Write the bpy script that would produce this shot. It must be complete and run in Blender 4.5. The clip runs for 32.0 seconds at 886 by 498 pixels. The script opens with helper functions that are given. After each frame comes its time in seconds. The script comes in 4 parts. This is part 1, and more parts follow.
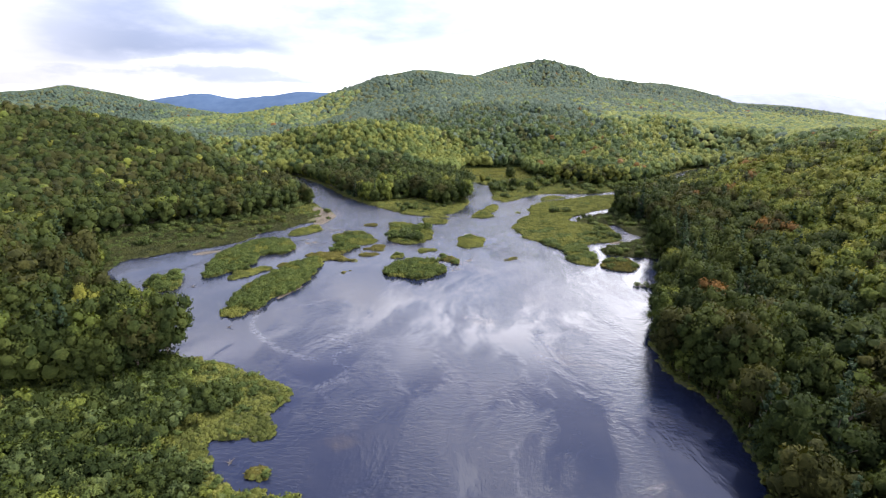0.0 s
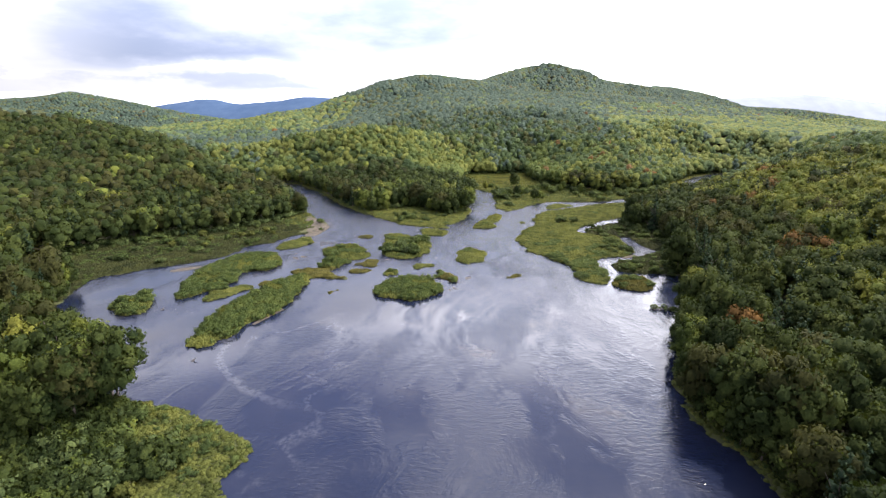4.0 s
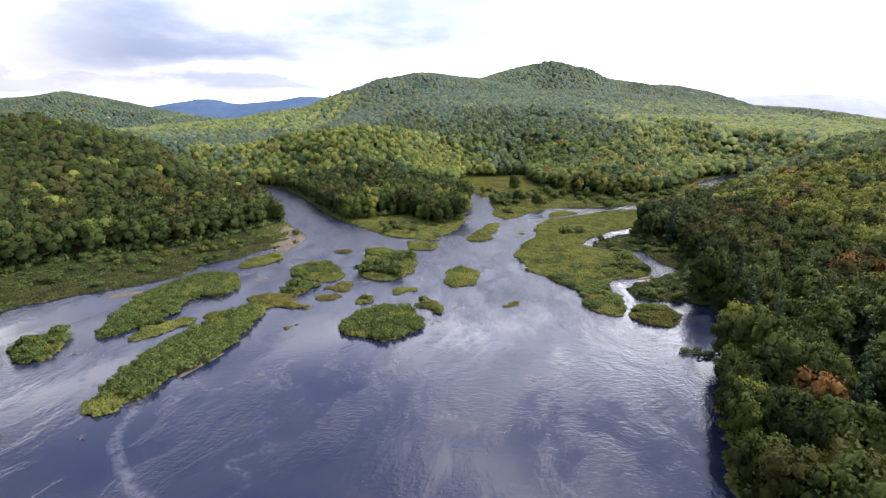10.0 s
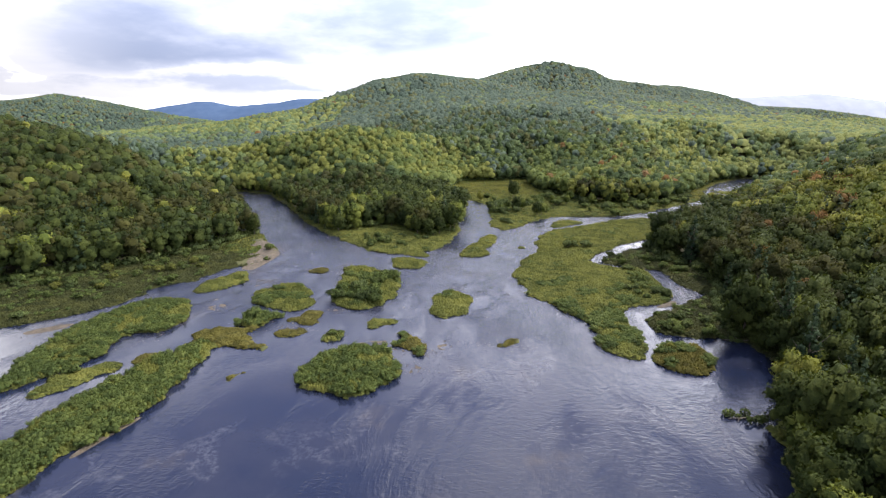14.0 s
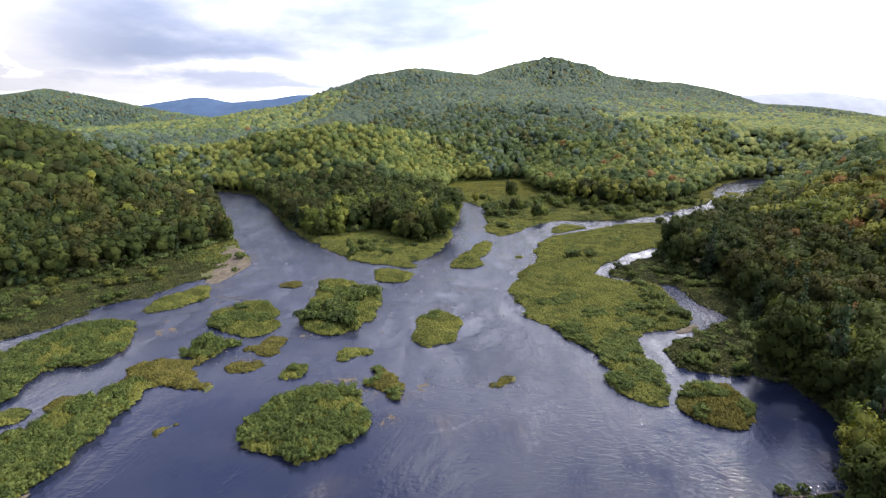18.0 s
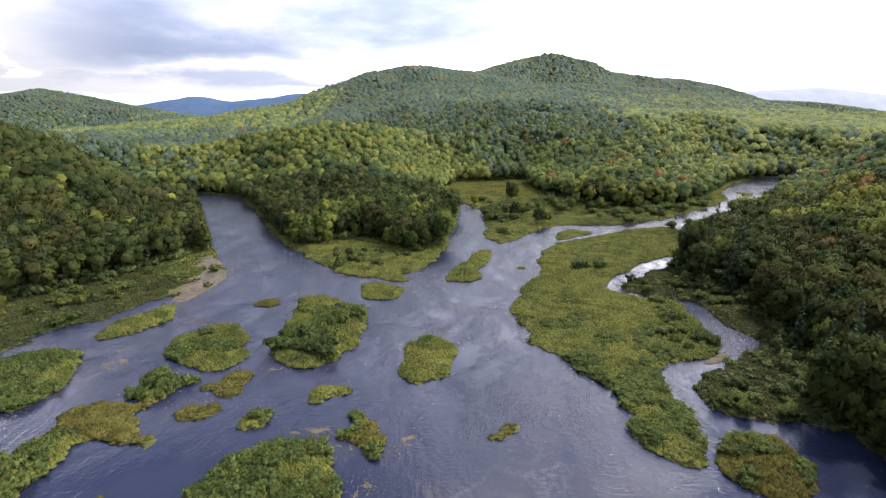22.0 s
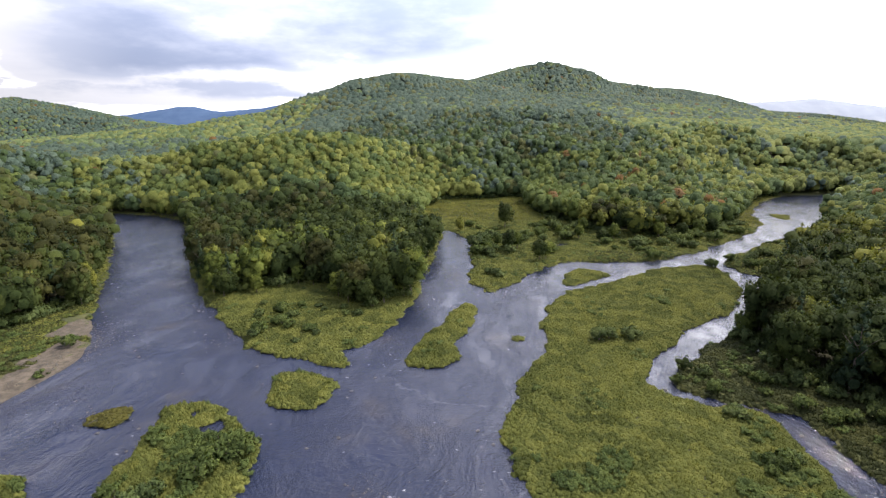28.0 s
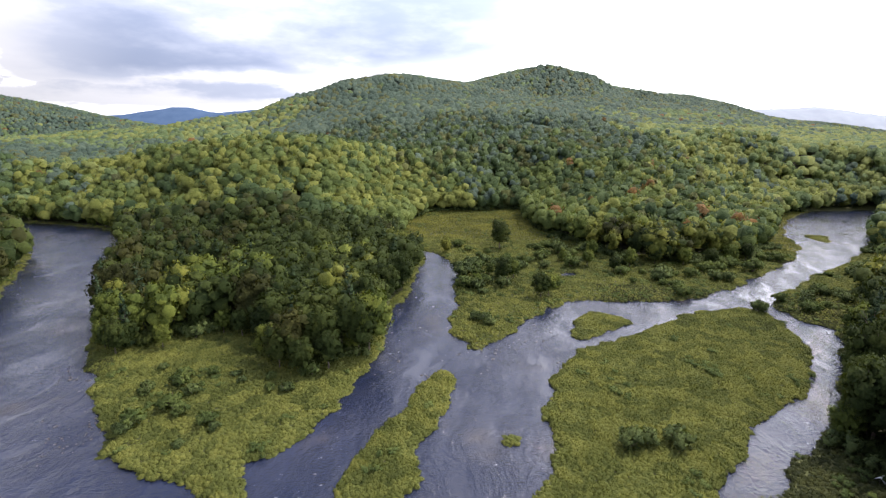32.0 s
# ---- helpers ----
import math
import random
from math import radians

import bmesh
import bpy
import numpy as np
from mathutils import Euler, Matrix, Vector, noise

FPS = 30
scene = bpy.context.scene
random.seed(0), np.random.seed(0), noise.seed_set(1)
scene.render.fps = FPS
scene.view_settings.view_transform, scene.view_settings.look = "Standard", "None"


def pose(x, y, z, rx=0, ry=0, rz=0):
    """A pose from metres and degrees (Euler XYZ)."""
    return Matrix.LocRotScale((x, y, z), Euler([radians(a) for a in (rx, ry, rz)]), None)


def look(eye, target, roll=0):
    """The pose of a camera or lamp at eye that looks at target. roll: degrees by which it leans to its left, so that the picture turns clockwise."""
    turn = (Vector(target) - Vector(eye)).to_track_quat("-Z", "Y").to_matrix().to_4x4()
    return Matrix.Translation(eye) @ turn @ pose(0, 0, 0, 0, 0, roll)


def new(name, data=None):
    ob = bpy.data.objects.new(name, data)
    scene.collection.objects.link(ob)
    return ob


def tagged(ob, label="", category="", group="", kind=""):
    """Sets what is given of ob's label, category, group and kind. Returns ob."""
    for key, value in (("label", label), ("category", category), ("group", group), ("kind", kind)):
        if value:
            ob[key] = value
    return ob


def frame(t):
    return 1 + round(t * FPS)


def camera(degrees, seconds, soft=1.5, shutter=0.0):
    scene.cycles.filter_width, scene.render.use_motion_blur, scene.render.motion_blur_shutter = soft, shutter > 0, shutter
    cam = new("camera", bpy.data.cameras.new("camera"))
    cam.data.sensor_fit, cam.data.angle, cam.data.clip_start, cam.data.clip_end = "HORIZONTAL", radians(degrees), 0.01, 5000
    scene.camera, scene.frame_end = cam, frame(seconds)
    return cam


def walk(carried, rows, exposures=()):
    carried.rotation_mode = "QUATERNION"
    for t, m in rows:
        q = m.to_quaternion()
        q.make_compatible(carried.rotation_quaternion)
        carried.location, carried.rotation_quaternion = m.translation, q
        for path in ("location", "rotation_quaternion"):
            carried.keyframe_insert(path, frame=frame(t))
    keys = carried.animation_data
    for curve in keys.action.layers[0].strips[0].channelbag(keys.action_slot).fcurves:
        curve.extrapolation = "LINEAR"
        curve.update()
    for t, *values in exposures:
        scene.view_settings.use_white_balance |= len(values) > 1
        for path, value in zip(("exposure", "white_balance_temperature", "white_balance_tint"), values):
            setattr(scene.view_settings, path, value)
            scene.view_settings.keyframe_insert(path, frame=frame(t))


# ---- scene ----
cam = camera(85.0, 32.0, soft=1.3)
PATH = [
    (0, (-0.17, -3.479, 60.749), (-0.472, -1.573, 60.223), 0.1),
    (3, (0.267, 9.869, 60.807), (-0.053, 11.776, 60.294), -0.0),
    (6, (0.925, 25.56, 60.857), (0.593, 27.467, 60.355), -0.3),
    (9, (1.232, 42.282, 60.64), (0.901, 44.187, 60.131), -0.1),
    (11, (1.067, 54.986, 60.446), (0.733, 56.891, 59.937), -0.4),
    (13, (1.195, 70.009, 60.36), (0.859, 71.916, 59.858), -0.4),
    (16.5, (1.006, 94.779, 59.672), (0.677, 96.685, 59.165), -0.3),
    (19, (0.818, 105.287, 59.635), (0.492, 107.191, 59.118), -0.2),
    (21, (0.201, 114.631, 59.74), (-0.127, 116.534, 59.219), -0.4),
    (23, (-0.467, 129.861, 59.355), (-0.794, 131.765, 58.835), -0.6),
    (25.5, (-1.146, 155.764, 58.41), (-1.47, 157.675, 57.916), -0.6),
    (27.5, (-1.146, 179.05, 58.057), (-1.46, 180.966, 57.576), -0.6),
    (28, (-1.248, 184.757, 57.998), (-1.558, 186.674, 57.519), -0.4),
    (30, (-1.473, 207.83, 57.903), (-1.778, 209.749, 57.43), -0.2),
    (32, (-1.012, 230.764, 57.771), (-1.315, 232.686, 57.307), 0.3),
]
walk(cam, [(t, look(eye, target, roll)) for t, eye, target, roll in PATH], [(0, 0.86, 6400, 17), (10, 0.77, 6400, 17), (19, 0.68, 6400, 17), (32, 0.60, 6400, 17)])

# ---- world and light ----
SUN_AZ, SUN_EL = radians(42), radians(54)          # azimuth from +y towards +x
SUN_DIR = Vector((math.sin(SUN_AZ) * math.cos(SUN_EL), math.cos(SUN_AZ) * math.cos(SUN_EL), math.sin(SUN_EL)))
sun = new("sun", bpy.data.lights.new("sun", "SUN"))
sun.data.energy, sun.data.angle, sun.data.color = 4.3, radians(0.6), (1.0, 0.92, 0.76)
sun.matrix_world = look(SUN_DIR * 500, (0, 0, 0))


class Nodes:
    """Short forms for building a node tree."""

    def __init__(self, tree):
        self.tree, self.n, self.l = tree, tree.nodes, tree.links
        self.n.clear()

    def add(self, kind, ins=None, **props):
        node = self.n.new(kind)
        for k, v in props.items():
            setattr(node, k, v)
        for k, v in (ins or {}).items():
            if isinstance(v, bpy.types.NodeSocket):
                self.l.new(v, node.inputs[k])
            else:
                node.inputs[k].default_value = v
        return node

    def noise(self, vec, scale, detail=4.0, rough=0.55):
        return self.add("ShaderNodeTexNoise", {"Vector": vec, "Scale": scale, "Detail": detail, "Roughness": rough}).outputs["Fac"]

    def ramp(self, fac, stops):
        r = self.add("ShaderNodeValToRGB", {"Fac": fac})
        e = r.color_ramp.elements
        while len(e) < len(stops):
            e.new(0.5)
        for el, (p, c) in zip(e, stops):
            el.position, el.color = p, (*c, 1) if len(c) == 3 else c
        return r.outputs["Color"]

    def mix(self, fac, a, b, blend="MIX"):
        m = self.add("ShaderNodeMix", data_type="RGBA", blend_type=blend)
        for sock, v in ((m.inputs[0], fac), (m.inputs[6], a), (m.inputs[7], b)):
            if isinstance(v, bpy.types.NodeSocket):
                self.l.new(v, sock)
            else:
                sock.default_value = v if isinstance(v, (int, float)) else (*v, 1)
        return m.outputs[2]

    def math(self, op, a, b=0.0, clamp=False):
        m = self.add("ShaderNodeMath", {0: a, 1: b}, operation=op, use_clamp=clamp)
        return m.outputs[0]


def make_world():
    """A bright sky of broken white cloud: a grey-blue bank to the left of the mountain, white towards the sun."""
    w = bpy.data.worlds.new("sky")
    w.use_nodes = True
    scene.world = w
    t = Nodes(w.node_tree)

    def rise(v, a, b, c=0.0, d=1.0):
        return t.add("ShaderNodeMapRange", {0: v, 1: a, 2: b, 3: c, 4: d}, interpolation_type="SMOOTHSTEP").outputs[0]

    sky = t.add("ShaderNodeTexSky", sky_type="NISHITA", sun_disc=False, sun_elevation=SUN_EL, sun_rotation=SUN_AZ)
    blue = t.mix(1.0, sky.outputs[0], (0.12, 0.12, 0.12), "MULTIPLY")
    way = t.add("ShaderNodeTexCoord").outputs["Generated"]
    part_of = t.add("ShaderNodeSeparateXYZ", {0: way}).outputs
    flat = t.add("ShaderNodeMapping", {"Vector": way, "Location": (0.35, 0.1, 0.0), "Scale": (1.0, 1.0, 3.4)}).outputs[0]
    puffs = t.noise(flat, 3.4, 8.0, 0.56)
    banks = t.noise(flat, 1.6, 4.0, 0.5)
    shaken = t.math("ADD", part_of[2], t.math("MULTIPLY", t.math("SUBTRACT", puffs, 0.5), 0.10))
    side = t.math("ADD", part_of[0], t.math("MULTIPLY", t.math("SUBTRACT", banks, 0.5), 0.5))
    slant = t.math("SUBTRACT", shaken, t.math("MULTIPLY", t.math("ADD", part_of[0], 0.45), 0.10))
    bank = t.math("MULTIPLY", t.math("MULTIPLY", rise(slant, 0.096, 0.122), rise(shaken, 0.40, 0.28)), t.math("MULTIPLY", rise(side, 0.22, -0.16), rise(part_of[0], -0.80, -0.62)))
    low = t.math("MULTIPLY", t.math("MULTIPLY", rise(shaken, 0.050, 0.062), rise(shaken, 0.092, 0.074)), rise(side, -0.22, -0.42))
    high = t.math("MULTIPLY", t.math("MAXIMUM", rise(part_of[2], 0.36, 0.54), t.math("MULTIPLY", rise(part_of[2], 0.35, 0.48), rise(side, 0.02, -0.30))), t.math("MAXIMUM", rise(banks, 0.62, 0.48), rise(side, 0.0, -0.30)))
    shade = t.math("MAXIMUM", t.math("MULTIPLY", bank, rise(puffs, 0.70, 0.40, 0.26, 1.0)), t.math("MULTIPLY", low, rise(puffs, 0.62, 0.42, 0.1, 0.55)))
    cloud = t.ramp(shade, [(0.0, (0.97, 0.99, 1.0)), (0.10, (0.36, 0.37, 0.385)), (0.45, (0.225, 0.25, 0.30)), (1.0, (0.140, 0.168, 0.228))])
    cloud = t.mix(t.math("MULTIPLY", high, rise(side, 0.0, -0.30, 0.86, 0.95)), cloud, (0.086, 0.108, 0.205))
    toward = t.add("ShaderNodeVectorMath", {0: way, 1: tuple(SUN_DIR)}, operation="DOT_PRODUCT").outputs["Value"]
    power = t.math("MULTIPLY", rise(part_of[2], 0.02, 0.45, 1.55, 2.7), t.math("MULTIPLY", rise(toward, -0.75, 0.95, 0.10, 1.95), rise(part_of[2], 0.62, 0.92, 1.0, 0.42)))
    lit = t.mix(1.0, cloud, t.add("ShaderNodeCombineXYZ", {0: power, 1: power, 2: power}).outputs[0], "MULTIPLY")
    col = t.mix(rise(banks, 0.36, 0.48, 0.75, 1.0), blue, lit)
    bg = t.add("ShaderNodeBackground", {"Color": col, "Strength": 1.0})
    t.add("ShaderNodeOutputWorld", {"Surface": bg.outputs[0]})


make_world()

# ---- materials ----


def material(name):
    m = bpy.data.materials.new(name)
    m.use_nodes = True
    t = Nodes(m.node_tree)
    pos = t.add("ShaderNodeNewGeometry").outputs["Position"]
    return m, t, pos


def finish(t, surface):
    t.add("ShaderNodeOutputMaterial", {"Surface": surface})


def leaf_material(name, dark, mid, light, cell=0.17, through_light=0.22, grain=2.2, spread_of=1.0):
    """Foliage: hue by tree-sized cells, by clumps and by leaf grain, some light passing through."""
    m, t, pos = material(name)
    tree = t.add("ShaderNodeTexVoronoi", {"Vector": pos, "Scale": cell, "Randomness": 1.0}).outputs["Color"]
    tone = t.add("ShaderNodeSeparateColor", {0: tree}).outputs[0]
    isl = t.add("ShaderNodeNewGeometry").outputs["Random Per Island"]
    wide = t.noise(pos, 0.02, 3.0)
    leaf = t.noise(pos, grain, 4.0, 0.7)
    f = t.math("ADD", t.math("MULTIPLY", tone, 0.42 * spread_of), t.math("MULTIPLY_ADD", isl, 0.14 * spread_of))
    f.node.inputs[1].links[0].from_node.inputs[2].default_value = 0.25 * (1 - spread_of)
    f = t.math("ADD", f, t.math("MULTIPLY", t.math("SUBTRACT", leaf, 0.3), 0.35 + 0.55 * spread_of))
    f = t.math("ADD", f, t.math("MULTIPLY", t.math("SUBTRACT", wide, 0.5), 0.6), True)
    col = t.ramp(f, [(0.10, dark), (0.45, mid), (0.85, light)])
    b = t.add("ShaderNodeBump", {"Strength": 1.0, "Distance": 0.5 / grain, "Height": leaf})
    p = t.add("ShaderNodeBsdfPrincipled", {"Base Color": col, "Roughness": 0.75, "Specular IOR Level": 0.05, "Normal": b.outputs[0]})
    tr = t.add("ShaderNodeBsdfTranslucent", {"Color": t.mix(1.0, col, (1.25, 1.25, 0.6), "MULTIPLY"), "Normal": b.outputs[0]})
    mx = t.add("ShaderNodeMixShader", {0: through_light, 1: p.outputs[0], 2: tr.outputs[0]})
    finish(t, mx.outputs[0])
    return m


def plain_material(name, stops, scale, rough=0.8, bump=0.3, bump_scale=3.0, spec=0.3):
    m, t, pos = material(name)
    f = t.math("ADD", t.math("MULTIPLY", t.noise(pos, scale, 6.0), 0.6), t.math("MULTIPLY", t.noise(pos, scale * 9, 3.0), 0.4))
    col = t.ramp(f, stops)
    b = t.add("ShaderNodeBump", {"Strength": bump, "Distance": 0.3, "Height": t.noise(pos, bump_scale, 5.0)})
    p = t.add("ShaderNodeBsdfPrincipled", {"Base Color": col, "Roughness": rough, "Specular IOR Level": spec, "Normal": b.outputs[0]})
    finish(t, p.outputs[0])
    return m


# LEAF[1] and LEAF[5] are darkened: cloud shade on the near woods put into colour
LEAF = [leaf_material("maple_leaves", (0.024, 0.038, 0.010), (0.064, 0.085, 0.018), (0.142, 0.158, 0.030)),
        leaf_material("dark_shaded_leaves", (0.010, 0.018, 0.006), (0.025, 0.037, 0.010), (0.060, 0.074, 0.018)),
        leaf_material("yellow_leaves", (0.040, 0.050, 0.011), (0.090, 0.102, 0.020), (0.170, 0.168, 0.032)),
        leaf_material("rust_leaves", (0.060, 0.038, 0.014), (0.115, 0.066, 0.022), (0.170, 0.090, 0.028)),
        leaf_material("spruce_needles", (0.010, 0.020, 0.011), (0.022, 0.038, 0.019), (0.042, 0.062, 0.026), 0.3, 0.1, 3.0),
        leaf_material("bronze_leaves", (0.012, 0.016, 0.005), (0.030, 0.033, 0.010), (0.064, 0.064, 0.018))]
# copies of the near leaves, lightened part way to the hazy far ones
LEAF_MID = [leaf_material("half_hazed_leaves", (0.038, 0.058, 0.018), (0.086, 0.116, 0.034), (0.158, 0.182, 0.050), 0.13, 0.34, 1.2, 0.7),
            leaf_material("half_hazed_dark_leaves", (0.024, 0.042, 0.018), (0.052, 0.080, 0.032), (0.098, 0.128, 0.046), 0.13, 0.34, 1.2, 0.7),
            leaf_material("half_hazed_yellow_leaves", (0.070, 0.086, 0.022), (0.138, 0.156, 0.040), (0.215, 0.218, 0.056), 0.13, 0.34, 1.2, 0.7), LEAF[3], LEAF[4],
            leaf_material("half_hazed_olive_leaves", (0.032, 0.040, 0.015), (0.070, 0.080, 0.028), (0.120, 0.126, 0.042), 0.13, 0.34, 1.2, 0.7)]
# far leaves: paler and bluer, haze of the distance put into the colour
LEAF_FAR = [leaf_material("hazed_leaves", (0.060, 0.092, 0.044), (0.126, 0.172, 0.074), (0.200, 0.236, 0.094), 0.11, 0.42, 0.8, 0.55),
            leaf_material("hazed_blue_leaves", (0.040, 0.066, 0.052), (0.084, 0.120, 0.090), (0.138, 0.170, 0.112), 0.11, 0.42, 0.8, 0.55),
            leaf_material("hazed_yellow_leaves", (0.104, 0.128, 0.044), (0.184, 0.212, 0.070), (0.262, 0.270, 0.090), 0.11, 0.42, 0.8, 0.55), LEAF[3], LEAF[4],
            leaf_material("hazed_olive_leaves", (0.056, 0.066, 0.032), (0.112, 0.124, 0.054), (0.172, 0.178, 0.074), 0.11, 0.42, 0.8, 0.55)]
SEDGE = leaf_material("sedge_blades", (0.038, 0.048, 0.013), (0.088, 0.100, 0.026), (0.150, 0.152, 0.038), 0.30, 0.3, 0.9)
SHRUB = leaf_material("willow_leaves", (0.026, 0.040, 0.014), (0.060, 0.085, 0.025), (0.115, 0.140, 0.040), 0.5, 0.25, 3.5)
ALDER = leaf_material("alder_leaves", (0.026, 0.040, 0.016), (0.058, 0.080, 0.028), (0.105, 0.130, 0.042), 0.4, 0.2, 3.0)
GOLD = leaf_material("drying_grass", (0.046, 0.052, 0.013), (0.096, 0.102, 0.022), (0.165, 0.155, 0.034), 0.15, 0.3, 0.5)
# olive sedge, darkened further: shade below the forest put into its colour
SHADED_SEDGE = leaf_material("shaded_olive_sedge", (0.016, 0.020, 0.008), (0.034, 0.040, 0.014), (0.068, 0.070, 0.022), 0.30, 0.25, 0.9)
WEED = leaf_material("brown_weeds", (0.036, 0.036, 0.010), (0.072, 0.068, 0.018), (0.120, 0.110, 0.028), 0.6, 0.3, 1.5)
BARK = plain_material("bark", [(0.3, (0.06, 0.045, 0.035)), (0.7, (0.16, 0.13, 0.11))], 1.5, 0.9, 0.5, 8.0)
SOIL = plain_material("meadow_ground", [(0.30, (0.024, 0.030, 0.010)), (0.5, (0.046, 0.052, 0.014)), (0.68, (0.080, 0.074, 0.022))], 0.10, 0.95, 0.6, 1.2)
FLOOR = plain_material("forest_floor", [(0.3, (0.012, 0.013, 0.007)), (0.5, (0.024, 0.024, 0.011)), (0.7, (0.040, 0.034, 0.016))], 0.2, 0.95, 0.6, 1.5)
SAND = plain_material("gravel", [(0.32, (0.026, 0.022, 0.015)), (0.5, (0.066, 0.054, 0.037)), (0.68, (0.130, 0.108, 0.080))], 0.6, 0.9, 1.0, 3.0)
STONE = plain_material("river_stone", [(0.3, (0.022, 0.021, 0.020)), (0.6, (0.060, 0.055, 0.050)), (0.8, (0.15, 0.14, 0.13))], 0.7, 0.6, 0.4, 6.0)
WOOD = plain_material("dead_wood", [(0.3, (0.06, 0.05, 0.042)), (0.7, (0.17, 0.15, 0.13))], 2.0, 0.85, 0.4, 9.0)
CLOTH = plain_material("white_canvas", [(0.3, (0.70, 0.70, 0.68)), (0.7, (0.82, 0.82, 0.80))], 2.0, 0.6, 0.1, 5.0)


def water_material():
    """Dark river water: ripples of three sizes, ruffled by wind in patches, quicker over the shallows, with thin lines of drifting foam."""
    m, t, pos = material("river_water")

    def shift(scale, by):
        warp = t.add("ShaderNodeTexNoise", {"Vector": pos, "Scale": scale, "Detail": 3.0}).outputs["Color"]
        push = t.add("ShaderNodeVectorMath", {0: warp, "Scale": by}, operation="SCALE").outputs[0]
        return t.add("ShaderNodeVectorMath", {0: pos, 1: push}, operation="ADD").outputs[0]

    def ease(v, a, b, c=0.0, d=1.0):
        return t.add("ShaderNodeMapRange", {0: v, 1: a, 2: b, 3: c, 4: d}, interpolation_type="SMOOTHSTEP").outputs[0]

    moved, swirled = shift(0.012, 60.0), shift(0.03, 22.0)
    bent = t.add("ShaderNodeMapping", {"Vector": moved, "Rotation": (0, 0, 0.5), "Scale": (1.0, 0.30, 1.0)}).outputs[0]
    run = t.add("ShaderNodeMapping", {"Vector": swirled, "Rotation": (0, 0, 0.12), "Scale": (1.0, 0.35, 1.0)}).outputs[0]
    y = t.add("ShaderNodeSeparateXYZ", {0: pos}).outputs[1]
    rapid = ease(t.math("ADD", y, t.math("MULTIPLY", t.noise(pos, 0.03, 4.0), 70.0)), 200.0, 275.0)
    ruffle = ease(t.noise(bent, 0.05, 6.0, 0.65), 0.44, 0.62, 0.10, 1.0)
    flow = ease(t.noise(run, 0.16, 6.0, 0.65), 0.36, 0.64, 0.25, 1.0)
    current = t.math("MULTIPLY", rapid, flow)
    force = t.math("MAXIMUM", t.math("MULTIPLY", ruffle, 0.8), current)
    turned = t.add("ShaderNodeMapping", {"Vector": pos, "Rotation": (0, 0, -0.4), "Scale": (0.55, 1.0, 1.0)}).outputs[0]
    fine, chop, broad = t.noise(turned, 2.4, 3.0, 0.6), t.noise(turned, 1.1, 2.0, 0.5), t.noise(run, 0.8, 3.0, 0.6)
    still = t.math("MULTIPLY", t.math("ADD", t.math("MULTIPLY", fine, 0.11), t.math("MULTIPLY", chop, 0.15)), ruffle)
    waves = t.math("MULTIPLY", t.math("ADD", t.math("MULTIPLY", fine, 0.24), t.math("MULTIPLY", broad, 0.34)), current)
    b = t.add("ShaderNodeBump", {"Strength": 1.0, "Distance": 0.7, "Height": t.math("ADD", still, waves)})
    bed = t.ramp(t.noise(pos, 0.05, 6.0, 0.6), [(0.35, (0.006, 0.010, 0.026)), (0.6, (0.013, 0.016, 0.030)), (0.8, (0.040, 0.034, 0.030))])
    # white water over stones, foam lines on the lake, one long curl off the tip of the long island
    froth = t.math("MULTIPLY", ease(t.noise(turned, 0.8, 5.0, 0.72), 0.63, 0.69), t.math("MULTIPLY", rapid, ease(t.noise(run, 0.09, 3.0), 0.47, 0.62)))
    line = t.math("ABSOLUTE", t.math("SUBTRACT", t.noise(shift(0.02, 40.0), 0.022, 3.0), 0.5))
    lines = t.math("MULTIPLY", ease(line, 0.020, 0.002), t.math("MULTIPLY", ease(t.noise(pos, 0.025, 2.0), 0.46, 0.60), ease(t.noise(pos, 0.9, 4.0, 0.7), 0.40, 0.66)))
    away = t.add("ShaderNodeVectorMath", {0: shift(0.08, 5.0), 1: (-43.6, 143.8, 2.5)}, operation="DISTANCE").outputs["Value"]
    near_tip = t.add("ShaderNodeVectorMath", {0: pos, 1: (-74.0, 117.0, 0.0)}, operation="DISTANCE").outputs["Value"]
    curl = t.math("MULTIPLY", ease(t.math("ABSOLUTE", t.math("SUBTRACT", away, 37.8)), 1.9, 0.2), t.math("MULTIPLY", ease(near_tip, 34.0, 16.0), ease(t.noise(pos, 0.7, 4.0, 0.7), 0.34, 0.60)))
    foam = t.math("MAXIMUM", t.math("MULTIPLY", froth, 0.6), t.math("MAXIMUM", t.math("MULTIPLY", lines, 0.10), t.math("MULTIPLY", curl, 0.13)))
    bed = t.mix(foam, bed, (0.30, 0.31, 0.33))
    rough = t.math("MULTIPLY_ADD", force, 0.08)
    rough.node.inputs[2].default_value = 0.04
    p = t.add("ShaderNodeBsdfPrincipled", {"Base Color": bed, "Roughness": rough, "IOR": 1.33, "Specular IOR Level": 0.5, "Normal": b.outputs[0]})
    finish(t, p.outputs[0])
    return m


WATER = water_material()

# ---- arithmetic for the land ----
rng = np.random.default_rng(7)
TABLE = rng.random((257, 257))


